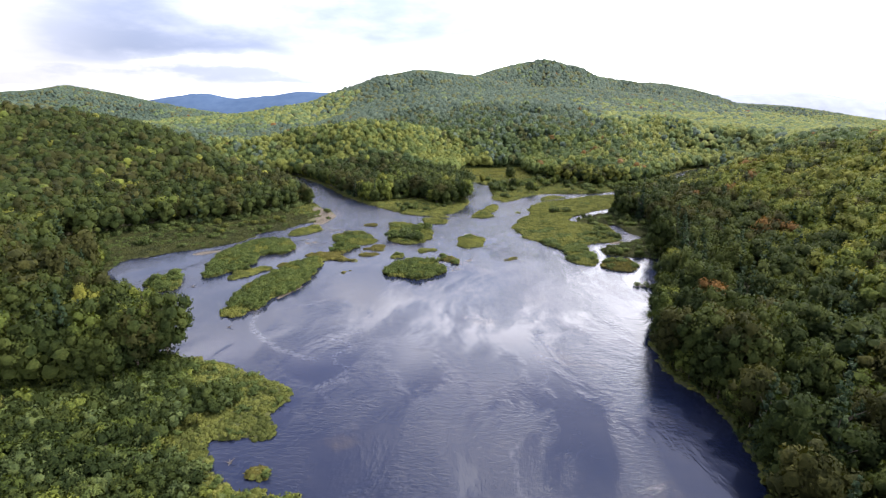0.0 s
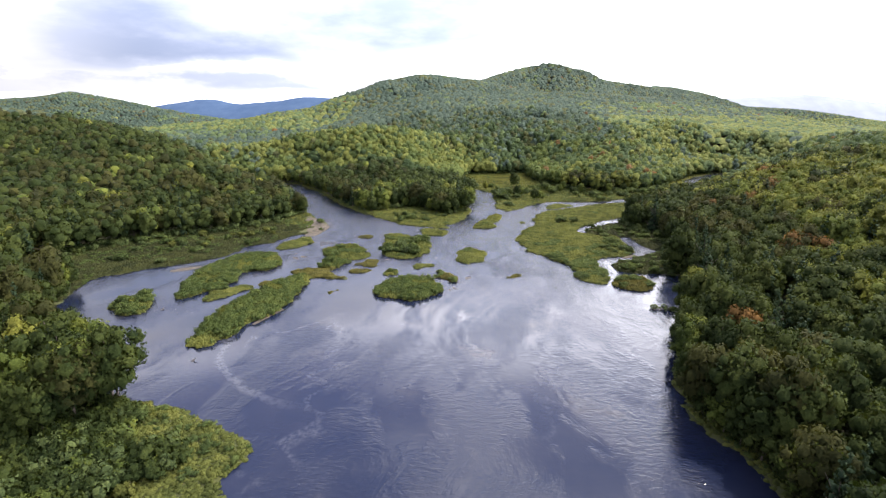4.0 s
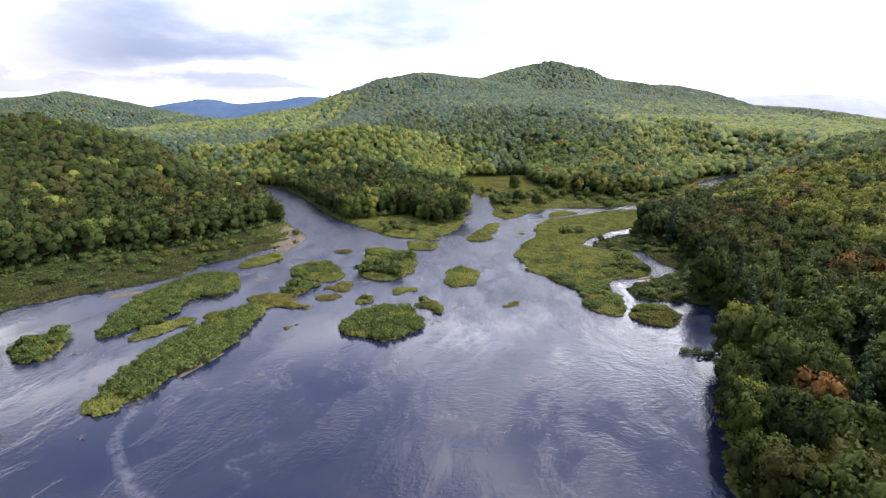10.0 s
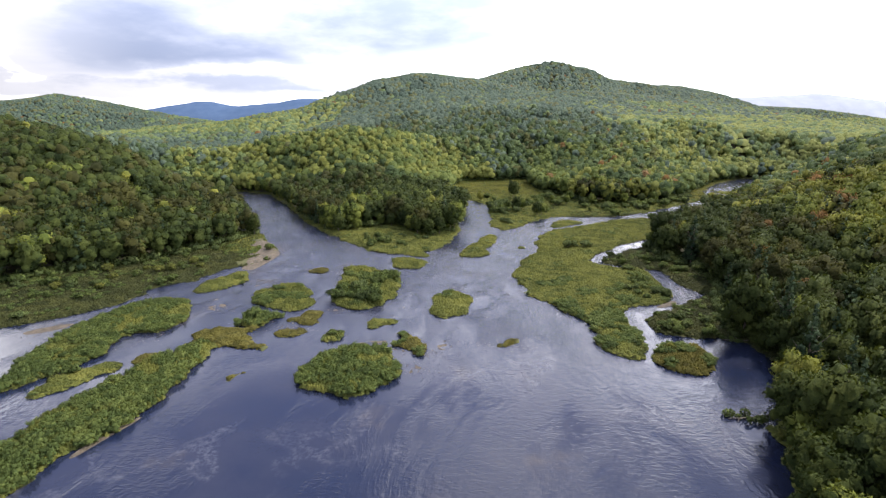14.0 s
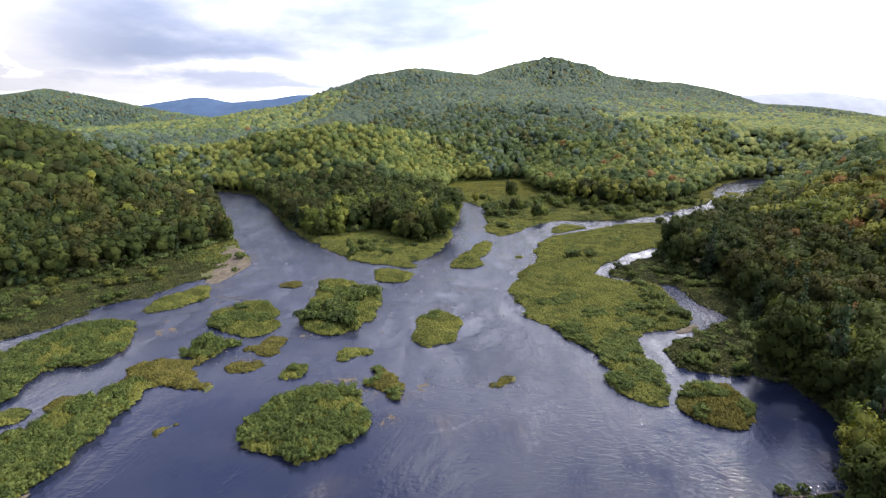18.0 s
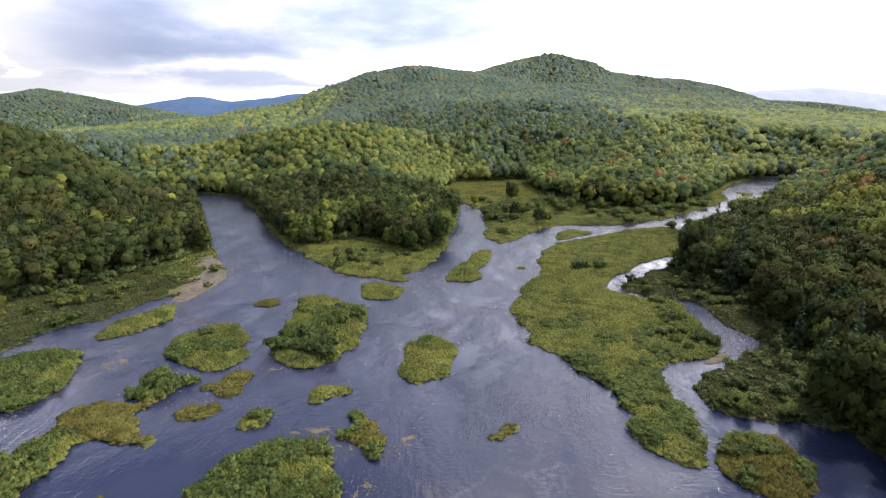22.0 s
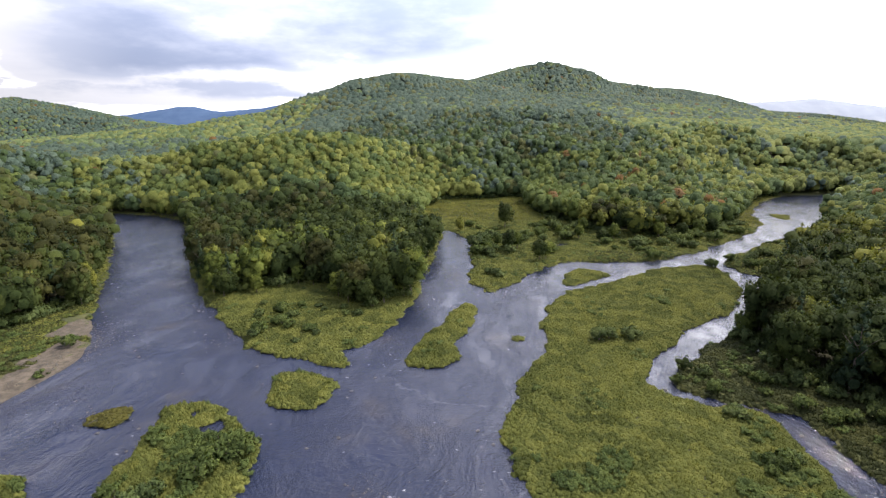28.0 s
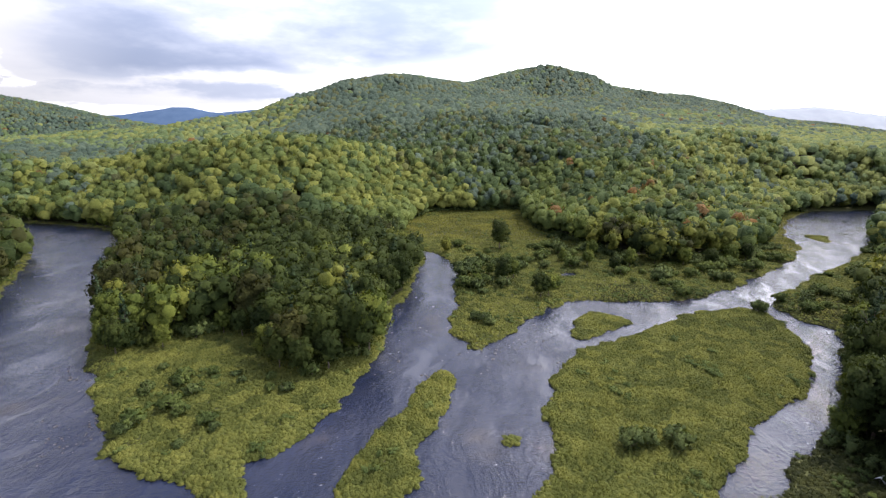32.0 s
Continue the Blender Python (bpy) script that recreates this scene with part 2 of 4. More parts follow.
def vnoise(x, y, size, k=0):
    """Smooth noise from 0 to 1 with features of that size."""
    x, y = np.asarray(x) / size + 37.7 * k, np.asarray(y) / size + 91.3 * k
    i, j = np.floor(x).astype(int), np.floor(y).astype(int)
    u, v = x - i, y - j
    u, v = u * u * (3 - 2 * u), v * v * (3 - 2 * v)
    i, j = i % 256, j % 256
    return (TABLE[i, j] * (1 - u) + TABLE[i + 1, j] * u) * (1 - v) + (TABLE[i, j + 1] * (1 - u) + TABLE[i + 1, j + 1] * u) * v


def step(a, b, x):
    s = np.clip((x - a) / (b - a), 0, 1)
    return s * s * (3 - 2 * s)


def rounded(pts, times=2):
    p = np.array(pts, float)
    for _ in range(times):
        q = np.roll(p, -1, 0)
        p = np.stack([0.75 * p + 0.25 * q, 0.25 * p + 0.75 * q], 1).reshape(-1, 2)
    return p


def inside_by(px, py, poly):
    """Distance to the outline, positive inside."""
    d2, odd = np.full(px.shape, 1e12), np.zeros(px.shape, bool)
    a, b = poly, np.roll(poly, -1, 0)
    for (ax, ay), (bx, by) in zip(a, b):
        ex, ey = bx - ax, by - ay
        wx, wy = px - ax, py - ay
        s = np.clip((wx * ex + wy * ey) / (ex * ex + ey * ey + 1e-9), 0, 1)
        d2 = np.minimum(d2, (wx - s * ex) ** 2 + (wy - s * ey) ** 2)
        if by != ay:
            odd ^= ((ay > py) != (by > py)) & (px < ex * (py - ay) / ey + ax)
    return np.where(odd, 1, -1) * np.sqrt(d2)


# ---- plan: shores, islands, open meadows, ridges ----
RIGHT_SHORE = [(60, -260), (40, -60), (38, 20), (41, 60), (44, 76), (45, 89), (43, 99), (39, 106), (36, 115), (38, 128), (42, 142), (48, 158),
               (52, 170), (55, 181), (61, 188), (65, 200), (65, 210), (61, 218), (54, 217), (47, 216), (41, 218), (39, 224), (41, 231),
               (48, 239), (57, 247), (63, 253), (64, 258), (60, 264), (58, 272), (58, 279), (55, 284), (47, 287), (38, 288), (35, 292),
               (36, 298), (40, 304), (49, 314), (58, 323)]
RIGHT_CHANNEL = [(68, 334), (80, 355), (96, 382), (98, 388), (88, 392), (87, 408), (112, 438), (144, 468), (176, 504), (215, 560),
                 (262, 622), (285, 655), (278, 668), (255, 655), (238, 650), (207, 632), (159, 556), (148, 502), (112, 457), (96, 439), (72, 416)]
NORTH_SHORE = [(48, 402), (24, 402), (9, 388), (2, 375), (-5, 359), (-11, 352), (-20, 364), (-23, 376), (-19, 389), (-25, 408), (-25, 426),
               (-30, 446), (-43, 464), (-49, 464), (-43, 444), (-43, 417), (-40, 396), (-42, 373), (-37, 355), (-36, 337), (-40, 319), (-39, 312),
               (-43, 302), (-48, 298), (-41, 291), (-46, 289), (-56, 292), (-67, 294), (-76, 298), (-88, 310), (-103, 325), (-120, 341),
               (-138, 362), (-172, 410)]
LEFT_CHANNEL = [(-205, 449), (-222, 472), (-262, 488), (-320, 494), (-346, 484), (-330, 470), (-285, 460), (-232, 425), (-178, 362), (-148, 324), (-140, 314), (-128, 302)]
LEFT_SHORE = [(-118, 292), (-114, 277), (-116, 264), (-124, 262), (-128, 244), (-136, 224), (-140, 208), (-148, 199), (-156, 190), (-163, 181), (-170, 176),
              (-168, 165), (-150, 138), (-126, 118), (-102, 104), (-88, 98), (-68, 97), (-54, 92), (-48, 86), (-49, 79), (-45, 73), (-47, 70),
              (-53, 71), (-59, 70), (-58, 66), (-52, 61), (-47, 57.5), (-37, 57.5), (-29, 58), (-24, 50), (-22, 25), (-36, -40), (-90, -260)]
SHORE = rounded(RIGHT_SHORE + RIGHT_CHANNEL + NORTH_SHORE + LEFT_CHANNEL + LEFT_SHORE)

MARSH = [(6, 325), (9, 338), (12, 349), (18, 358), (28, 367), (40, 377), (50, 388), (67, 399), (82, 402), (82, 385), (80, 367), (66, 343), (49, 329), (35, 305),
         (30, 298), (30, 291), (34, 286), (47, 285), (51, 281), (53, 264), (53, 250), (47, 243), (40, 240), (35, 236), (33, 232), (35, 220), (36, 211), (35, 203), (28, 200), (23, 206),
         (22, 218), (20, 225), (13, 232), (7, 240), (2, 251), (-4, 266), (-3, 276), (1, 290), (8, 311)]
# name, words for its label, height of the plants, share of shrubs, outline
ISLANDS = [
    ("marsh_island", "broad flat island of green sedge between channels", 0.9, 0.05, MARSH),
    ("sedge_islet", "low sedge islet cut off by a thin rill", 0.8, 0.0, [(16, 364), (16, 377), (25, 389), (35, 384), (34, 378), (26, 371), (19, 364)]),
    ("oval_island", "oval island with dense green willow scrub", 1.5, 0.8, [(-52, 176), (-54, 182), (-52, 188), (-46, 194), (-39, 197), (-33, 193), (-29, 187), (-28, 182), (-31, 177), (-35, 172), (-39, 170), (-44, 170), (-49, 173)]),
    ("bushy_island", "humped island topped by a large round bush", 1.2, 0.35, [(-66, 232), (-70, 245), (-72, 259), (-75, 267), (-71, 271), (-61, 267), (-51, 260), (-45, 250), (-43, 239), (-46, 231), (-49, 224), (-54, 221), (-62, 226)]),
    ("round_island", "small round island of bright green sedge", 1.0, 0.3, [(-30, 225), (-31, 235), (-28, 243), (-24, 246), (-19, 243), (-17, 235), (-17, 227), (-20, 222), (-23, 219), (-28, 221)]),
    ("squat_island", "blunt sedge island beside shallow gravel", 1.1, 0.3, [(-90, 221), (-96, 229), (-95, 237), (-89, 244), (-82, 243), (-74, 231), (-70, 223), (-73, 217), (-79, 217), (-84, 219)]),
    ("shrub_islet", "tiny islet filled by one dark shrub", 1.6, 0.9, [(-87, 208), (-88, 212), (-86, 214), (-81, 213), (-78, 210), (-78, 206), (-82, 204)]),
    ("weed_islet", "ragged patch of yellowish water weeds", 0.5, 0.0, [(-72, 212), (-69, 213), (-67, 218), (-64, 217), (-63, 212), (-64, 207), (-67, 208)]),
    ("weed_islet", "low brownish weed patch on gravel", 0.5, 0.0, [(-76, 199), (-74, 202), (-72, 204), (-69, 203), (-64, 205), (-62, 202), (-64, 199), (-68, 198), (-72, 198)]),
    ("shrub_islet", "very small tuft of scrub in shallows", 0.7, 0.4, [(-79, 212), (-77, 215), (-74, 213), (-75, 211)]),
    ("shrub_islet", "small lone tussock in open water", 0.9, 0.5, [(-55, 198), (-56, 203), (-53, 205), (-51, 203), (-51, 199), (-54, 197)]),
    ("sedge_islet", "low sedge islet with trailing weeds", 0.8, 0.2, [(-46, 211), (-47, 214), (-43, 216), (-39, 217), (-37, 213), (-40, 211), (-42, 208), (-45, 208)]),
    ("weed_islet", "olive tussock with gravel skirts", 0.8, 0.3, [(-34, 199), (-34, 205), (-29, 205), (-24, 201), (-25, 197), (-24, 190), (-27, 192), (-29, 196), (-32, 197)]),
    ("weed_islet", "brownish weed patch on a riffle", 0.4, 0.0, [(-9, 201), (-5, 205), (-2, 206), (-1, 202), (-3, 200), (-7, 201)]),
    ("sedge_islet", "blunt islet of bright sedge off the delta", 1.0, 0.05, [(-56, 275), (-60, 284), (-56, 287), (-50, 287), (-42, 283), (-41, 279), (-42, 273), (-45, 270), (-50, 270), (-54, 272)]),
    ("long_islet", "narrow tapering sedge islet in mid-channel", 1.0, 0.1, [(-29, 297), (-29, 308), (-25, 319), (-22, 331), (-20, 341), (-16, 343), (-15, 329), (-17, 316), (-16, 301), (-18, 294), (-24, 293), (-28, 295)]),
    ("sedge_islet", "tiny grass tuft in mid-channel", 0.4, 0.0, [(-3, 314), (-2, 317), (1, 316), (1, 313), (-3, 311)]),
    ("sedge_islet", "small grassy bar in the far channel", 0.7, 0.0, [(168, 546), (178, 543), (176, 530), (166, 518), (162, 526)]),
    ("scrub_islet", "brown and green scrub islet by the shaded bank", 1.2, 0.5, [(38, 211), (41, 210), (48, 212), (52, 208), (48, 196), (43, 193), (38, 197), (36, 203)]),
    ("spit_island", "long island of green willow scrub with pale edge", 1.5, 0.75, [(-91, 126), (-97, 139), (-98, 148), (-98, 162), (-94, 176), (-92, 186), (-88, 190), (-83, 186), (-81, 171), (-79, 157), (-82, 147), (-83, 135), (-84, 127), (-87, 124)]),
    ("weed_islet", "brown and yellow weed mat above the long island", 0.55, 0.08, [(-92, 191), (-95, 200), (-87, 204), (-79, 202), (-77, 195), (-84, 190)]),
    ("strip_island", "long marsh island with dense low scrub", 1.3, 0.6, [(-122, 160), (-133, 183), (-133, 202), (-129, 221), (-114, 222), (-104, 206), (-106, 194), (-116, 191), (-109, 178), (-115, 168), (-118, 158)]),
    ("strip_island", "thin strip of yellow-green sedge", 0.8, 0.1, [(-112, 163), (-111, 171), (-102, 177), (-100, 171), (-105, 161), (-109, 159)]),
    ("shrub_islet", "low scrub islet in the quiet bay", 1.5, 0.7, [(-136, 147), (-137, 154), (-129, 156), (-122, 147), (-124, 142), (-130, 142)]),
    ("shrub_islet", "small rounded bush islet in the bay", 1.6, 0.9, [(-137, 158), (-137, 163), (-130, 160), (-127, 155), (-131, 153)]),
    ("bar_island", "grassy bar below the gravel point", 0.8, 0.15, [(-122, 230), (-122, 246), (-117, 258), (-110, 252), (-107, 243), (-111, 231)]),
    ("weed_islet", "tiny dark weed tuft in open water", 0.4, 0.0, [(-71, 174), (-67, 180), (-65, 178), (-69, 173)]),
    ("weed_islet", "thin weed patch on shallow gravel", 0.4, 0.0, [(-89, 258), (-87, 265), (-83, 267), (-81, 261)]),
    ("weed_islet", "brown and green weeds in still shallows", 0.5, 0.1, [(-99, 178), (-99, 182), (-94, 184), (-88, 182), (-90, 178), (-95, 176)]),
    ("weed_islet", "low weed mat trailing over stones", 0.45, 0.0, [(-79, 189), (-78, 193), (-73, 193), (-71, 190), (-75, 188)]),
    ("weed_islet", "small floating weed mat near the bay", 0.4, 0.0, [(-46, 61.5), (-45, 63.5), (-43, 63.5), (-43, 61.5)]),
]
GRAVEL_POINT = [(-141, 311), (-132, 308), (-119, 294), (-113, 282), (-112, 270), (-111, 261), (-113, 256), (-119, 257), (-121, 266), (-129, 283), (-138, 299)]
POOLS = [[(-5, 446), (-4, 452), (4, 454), (5, 448)], [(16, 430), (20, 436), (24, 434), (20, 428)], [(-63, 260), (-62, 264), (-58, 264), (-58, 260)], [(-140, 226), (-131, 240), (-126, 250), (-128, 236), (-134, 226)],
         [(-69, 266), (-67, 268), (-65, 267), (-67, 265)], [(35, 237), (36, 240), (39, 239), (38, 236)]]
OPEN = [rounded(p, 1) for p in (
    [(-212, 160), (-208, 200), (-187, 237), (-168, 248), (-153, 284), (-150, 316), (-143, 325), (-100, 320), (-100, 150), (-172, 158)],
    [(-60, 110), (-88, 97), (-85, 86), (-98, 76), (-125, 71), (-140, 20), (-140, -60), (-10, -60), (-10, 60), (-30, 100)],
    [(34, 284), (34, 302), (62, 332), (60, 309), (66, 298), (75, 286), (72, 270), (72, 255), (66, 250), (61, 223), (64, 212), (36, 212), (36, 234), (56, 255), (54, 282)],
    [(84, 386), (84, 412), (112, 442), (182, 508), (190, 500), (150, 448), (112, 396), (98, 382)],
    [(-146, 372), (-125, 351), (-108, 336), (-99, 341), (-88, 354), (-72, 353), (-62, 340), (-53, 333), (-43, 340), (-30, 345), (-30, 282), (-115, 300)],
    [(-62, 440), (-76, 572), (-34, 582), (3, 602), (6, 529), (26, 485), (53, 452), (84, 462), (114, 481), (140, 530), (205, 645), (215, 620), (120, 430), (40, 390), (-10, 340), (-30, 380), (-30, 440)])]

# ridges: x, y, height of the ground, half width
MOUNTAIN = [(-1300, 1000, 26, 200), (-910, 960, 32, 150), (-795, 960, 40, 140), (-680, 955, 49, 130), (-575, 965, 57, 120), (-484, 990, 71, 120), (-430, 1030, 82, 120), (-345, 1070, 118, 125), (-290, 1100, 138, 130), (-238, 1130, 152, 120), (-170, 1220, 144, 120), (-110, 1300, 148, 120),
            (-44, 1430, 186, 150), (49, 1480, 204, 160), (112, 1500, 196, 130), (201, 1560, 162, 130), (346, 1640, 152, 170), (493, 1750, 146, 180), (620, 1850, 112, 150), (750, 1900, 60, 150), (900, 2000, 40, 200)]
FAR_RIGHT = [(640, 2050, 90, 150), (785, 2100, 112, 150), (1006, 2100, 96, 150), (1300, 2100, 44, 150), (1700, 2100, 30, 200)]
FAR_LEFT = [(-2300, 1450, 112, 170), (-1740, 1450, 130, 170), (-1607, 1450, 133, 165), (-1452, 1450, 150, 160), (-1312, 1450, 119, 150), (-1174, 1450, 92, 140), (-1038, 1450, 73, 130), (-922, 1450, 57, 120), (-780, 1450, 30, 110)]
NEAR_LEFT = [(-200, 380, 1, 60), (-277, 395, 20, 70), (-350, 405, 39, 80), (-437, 430, 46, 90), (-495, 440, 54, 95), (-540, 440, 65, 100), (-720, 430, 86, 120)]


def ridge(x, y, pts):
    z = np.zeros(np.shape(x))
    for (ax, ay, ah, aw), (bx, by, bh, bw) in zip(pts, pts[1:]):
        ex, ey = bx - ax, by - ay
        s = np.clip(((x - ax) * ex + (y - ay) * ey) / (ex * ex + ey * ey), 0, 1)
        d = np.hypot(x - ax - s * ex, y - ay - s * ey)
        z = np.maximum(z, (ah + s * (bh - ah)) * np.exp(-0.5 * (d / (aw + s * (bw - aw))) ** 2))
    return z


def bump(x, y, cx, cy, h, sx, sy):
    return h * np.exp(-0.5 * ((x - cx) / sx) ** 2 - 0.5 * ((y - cy) / sy) ** 2)


def open_by(p):
    """How far inside an open meadow each place lies."""
    d = np.full(len(p), -1e3)
    for poly in OPEN:
        near = (p[:, 0] > poly[:, 0].min() - 80) & (p[:, 0] < poly[:, 0].max() + 80) & (p[:, 1] > poly[:, 1].min() - 80) & (p[:, 1] < poly[:, 1].max() + 80)
        d[near] = np.maximum(d[near], inside_by(p[near, 0], p[near, 1], poly))
    return d


def hills(x, y):
    z = np.maximum(ridge(x, y, MOUNTAIN), np.maximum(ridge(x, y, FAR_RIGHT), ridge(x, y, FAR_LEFT)))
    # lower slopes in front of the ridge
    slope = bump(x, y, -210, 930, 46, 120, 120) + bump(x, y, -10, 1080, 60, 170, 180) + bump(x, y, 260, 1300, 80, 230, 240) + bump(x, y, -60, 780, 34, 260, 140) + bump(x, y, 560, 1250, 24, 300, 300)
    z = (z ** 3 + slope ** 3) ** (1 / 3)
    z = z * (0.985 + 0.07 * vnoise(x, y, 160, 1)) + 6 * (vnoise(x, y, 90, 2) - 0.5) * step(20, 120, z)
    z = z + ridge(x, y, NEAR_LEFT) + bump(x, y, 300, 260, 42, 110, 230) + bump(x, y, -150, 556, 24, 75, 50) + bump(x, y, -250, 562, 12, 60, 45)
    z = z + bump(x, y, -250, 110, 14, 90, 60) + bump(x, y, 420, 700, 14, 200, 180)
    return z


def spread(lo, a, b, hi, fine, grow=1.1):
    """Grid lines: fine between a and b, wider and wider outside."""
    mid = list(np.arange(a, b + 1e-6, fine))
    left, right, s = [], [], fine
    p = a
    while p > lo:
        s = min(s * grow, 120)
        p -= s
        left.append(p)
    p, s = b, fine
    while p < hi:
        s = min(s * grow, 120)
        p += s
        right.append(p)
    return np.array(left[::-1] + mid + right)


GX, GY = spread(-3600, -180, 110, 3300, 1.5), spread(-420, 30, 480, 4500, 1.5)
X, Y = np.meshgrid(GX, GY, indexing="ij")
FINE = (np.abs(X) < 700) & (Y < 1000)
LAND = np.full(X.shape, 300.0)
LAND[FINE] = -inside_by(X[FINE], Y[FINE], SHORE)
BOUND = []
for entry in ISLANDS:
    poly = rounded(entry[4])
    BOUND.append(poly)
    (x0, y0), (x1, y1) = poly.min(0) - 6, poly.max(0) + 6
    box = (X > x0) & (X < x1) & (Y > y0) & (Y < y1)
    rag = 6.5 if entry[0].startswith("weed") else 0.0
    LAND[box] = np.maximum(LAND[box], inside_by(X[box], Y[box], poly) + rag * (vnoise(X[box], Y[box], 3.6, 26) - 0.56))
for pool in POOLS:
    LAND = np.minimum(LAND, -inside_by(X, Y, rounded(pool, 1)))
LAND = LAND + (vnoise(X, Y, 3.4, 3) - 0.5) * 2.6 + (vnoise(X, Y, 8.0, 4) - 0.5) * 2.2
LEVEL = np.ones(X.shape)
LEVEL[FINE] = step(-4, 75, -open_by(np.column_stack([X[FINE], Y[FINE]])))
Z = -0.9 + 1.25 * step(-1.6, 1.0, LAND) + 0.35 * step(1.0, 4.0, LAND) * (0.4 + vnoise(X, Y, 6, 5)) + hills(X, Y) * step(4, 70, LAND) * LEVEL + 1.5 * step(10, 60, LAND)


def look_up(grid, x, y):
    x, y = np.asarray(x, float), np.asarray(y, float)
    i = np.clip(np.searchsorted(GX, x) - 1, 0, len(GX) - 2)
    j = np.clip(np.searchsorted(GY, y) - 1, 0, len(GY) - 2)
    u, v = (x - GX[i]) / (GX[i + 1] - GX[i]), (y - GY[j]) / (GY[j + 1] - GY[j])
    return (grid[i, j] * (1 - u) + grid[i + 1, j] * u) * (1 - v) + (grid[i, j + 1] * (1 - u) + grid[i + 1, j + 1] * u) * v


def mesh_of(name, verts, quads, tris, mats, quad_mat=None, tri_mat=None, smooth=False, normals=None):
    """A mesh from arrays of corners, four-sided and three-sided faces."""
    me = bpy.data.meshes.new(name)
    quads, tris = np.asarray(quads, np.int32).reshape(-1, 4), np.asarray(tris, np.int32).reshape(-1, 3)
    me.vertices.add(len(verts))
    me.vertices.foreach_set("co", np.asarray(verts, np.float32).ravel())
    nq, nt = len(quads), len(tris)
    me.loops.add(nq * 4 + nt * 3)
    me.loops.foreach_set("vertex_index", np.concatenate([quads.ravel(), tris.ravel()]))
    me.polygons.add(nq + nt)
    me.polygons.foreach_set("loop_start", np.concatenate([np.arange(nq) * 4, nq * 4 + np.arange(nt) * 3]).astype(np.int32))
    for m in mats:
        me.materials.append(m)
    if quad_mat is not None or tri_mat is not None:
        a = np.zeros(nq, np.int32) if quad_mat is None else np.asarray(quad_mat, np.int32)
        b = np.zeros(nt, np.int32) if tri_mat is None else np.asarray(tri_mat, np.int32)
        me.polygons.foreach_set("material_index", np.concatenate([a, b]))
    me.polygons.foreach_set("use_smooth", np.full(nq + nt, smooth))
    me.update(calc_edges=True)
    me.validate()
    if normals is not None:
        me.attributes.new("custom_normal", "FLOAT_VECTOR", "POINT").data.foreach_set("vector", np.asarray(normals, np.float32).ravel())
        me.update()
    return me


# ---- ground, water, distance ----
ids = np.arange(X.size).reshape(X.shape)
faces = np.stack([ids[:-1, :-1], ids[1:, :-1], ids[1:, 1:], ids[:-1, 1:]], -1).reshape(-1, 4)
WOODED = LAND > 4.0
WOODED[FINE] &= open_by(np.column_stack([X[FINE], Y[FINE]])) < -2.0
WOODED &= Y > -70
under = (WOODED[:-1, :-1] & WOODED[1:, 1:] & WOODED[1:, :-1] & WOODED[:-1, 1:]).ravel().astype(int)
ground = new("ground", mesh_of("ground", np.stack([X, Y, Z], -1).reshape(-1, 3), faces, [], [SOIL, FLOOR], under, smooth=True))
tagged(ground, "rolling valley floor and hillsides of grass and soil", "ground", kind="structure")

wv = np.array([(x, y, 0) for x in (-520, 480) for y in (-300, 900)], float)
water = new("water", mesh_of("water", wv, [(0, 2, 3, 1)], [], [WATER]))
tagged(water, "dark reflective river and lake water with wind ripples", "river", kind="structure")


# Hills with haze put into their colour and an added glow of their own.
def haze_glow_material(name, low, high):
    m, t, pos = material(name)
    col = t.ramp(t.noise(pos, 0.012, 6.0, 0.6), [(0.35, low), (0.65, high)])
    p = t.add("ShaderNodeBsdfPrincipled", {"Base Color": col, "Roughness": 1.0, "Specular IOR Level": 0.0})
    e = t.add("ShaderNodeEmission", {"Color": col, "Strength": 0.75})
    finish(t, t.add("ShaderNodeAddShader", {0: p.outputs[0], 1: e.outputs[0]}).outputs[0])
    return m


def far_hills(name, label, crest, mat, depth=500):
    """A far chain of hills with a crest line and slopes on both sides."""
    cx, cy, cz = (np.array(c, float) for c in zip(*crest))
    s = np.linspace(0, len(crest) - 1, 140)
    x, y, z = (np.interp(s, np.arange(len(crest)), c) for c in (cx, cy, cz))
    z = z * (0.93 + 0.14 * vnoise(x, y, 210, 8)) + 7 * vnoise(x, y, 60, 9)
    rows = [np.stack([x, y + depth * (k - 0.5) * 2, z * h], -1) for k, h in ((0, -0.05), (0.25, 0.55), (0.4, 0.9), (0.5, 1.0), (0.62, 0.9), (1, -0.05))]
    v = np.stack(rows)
    n = np.arange(v.shape[0] * v.shape[1]).reshape(v.shape[:2])
    f = np.stack([n[:-1, :-1], n[:-1, 1:], n[1:, 1:], n[1:, :-1]], -1).reshape(-1, 4)
    ob = new(name, mesh_of(name, v.reshape(-1, 3), f, [], [mat], smooth=True))
    return tagged(ob, label, "hills", kind="structure")


BLUE = haze_glow_material("blue_haze_glow", (0.036, 0.060, 0.105), (0.046, 0.072, 0.120))
PALE = haze_glow_material("pale_haze_glow", (0.185, 0.205, 0.235), (0.21, 0.23, 0.255))
far_hills("backdrop", "distant wooded hills in blue haze on the horizon", [(-4300, 2700, 150), (-3500, 3000, 140), (-2900, 3250, 150), (-2356, 3311, 218), (-2050, 3350, 190), (-1570, 3400, 222), (-1300, 3450, 240), (-900, 3500, 150)], BLUE)
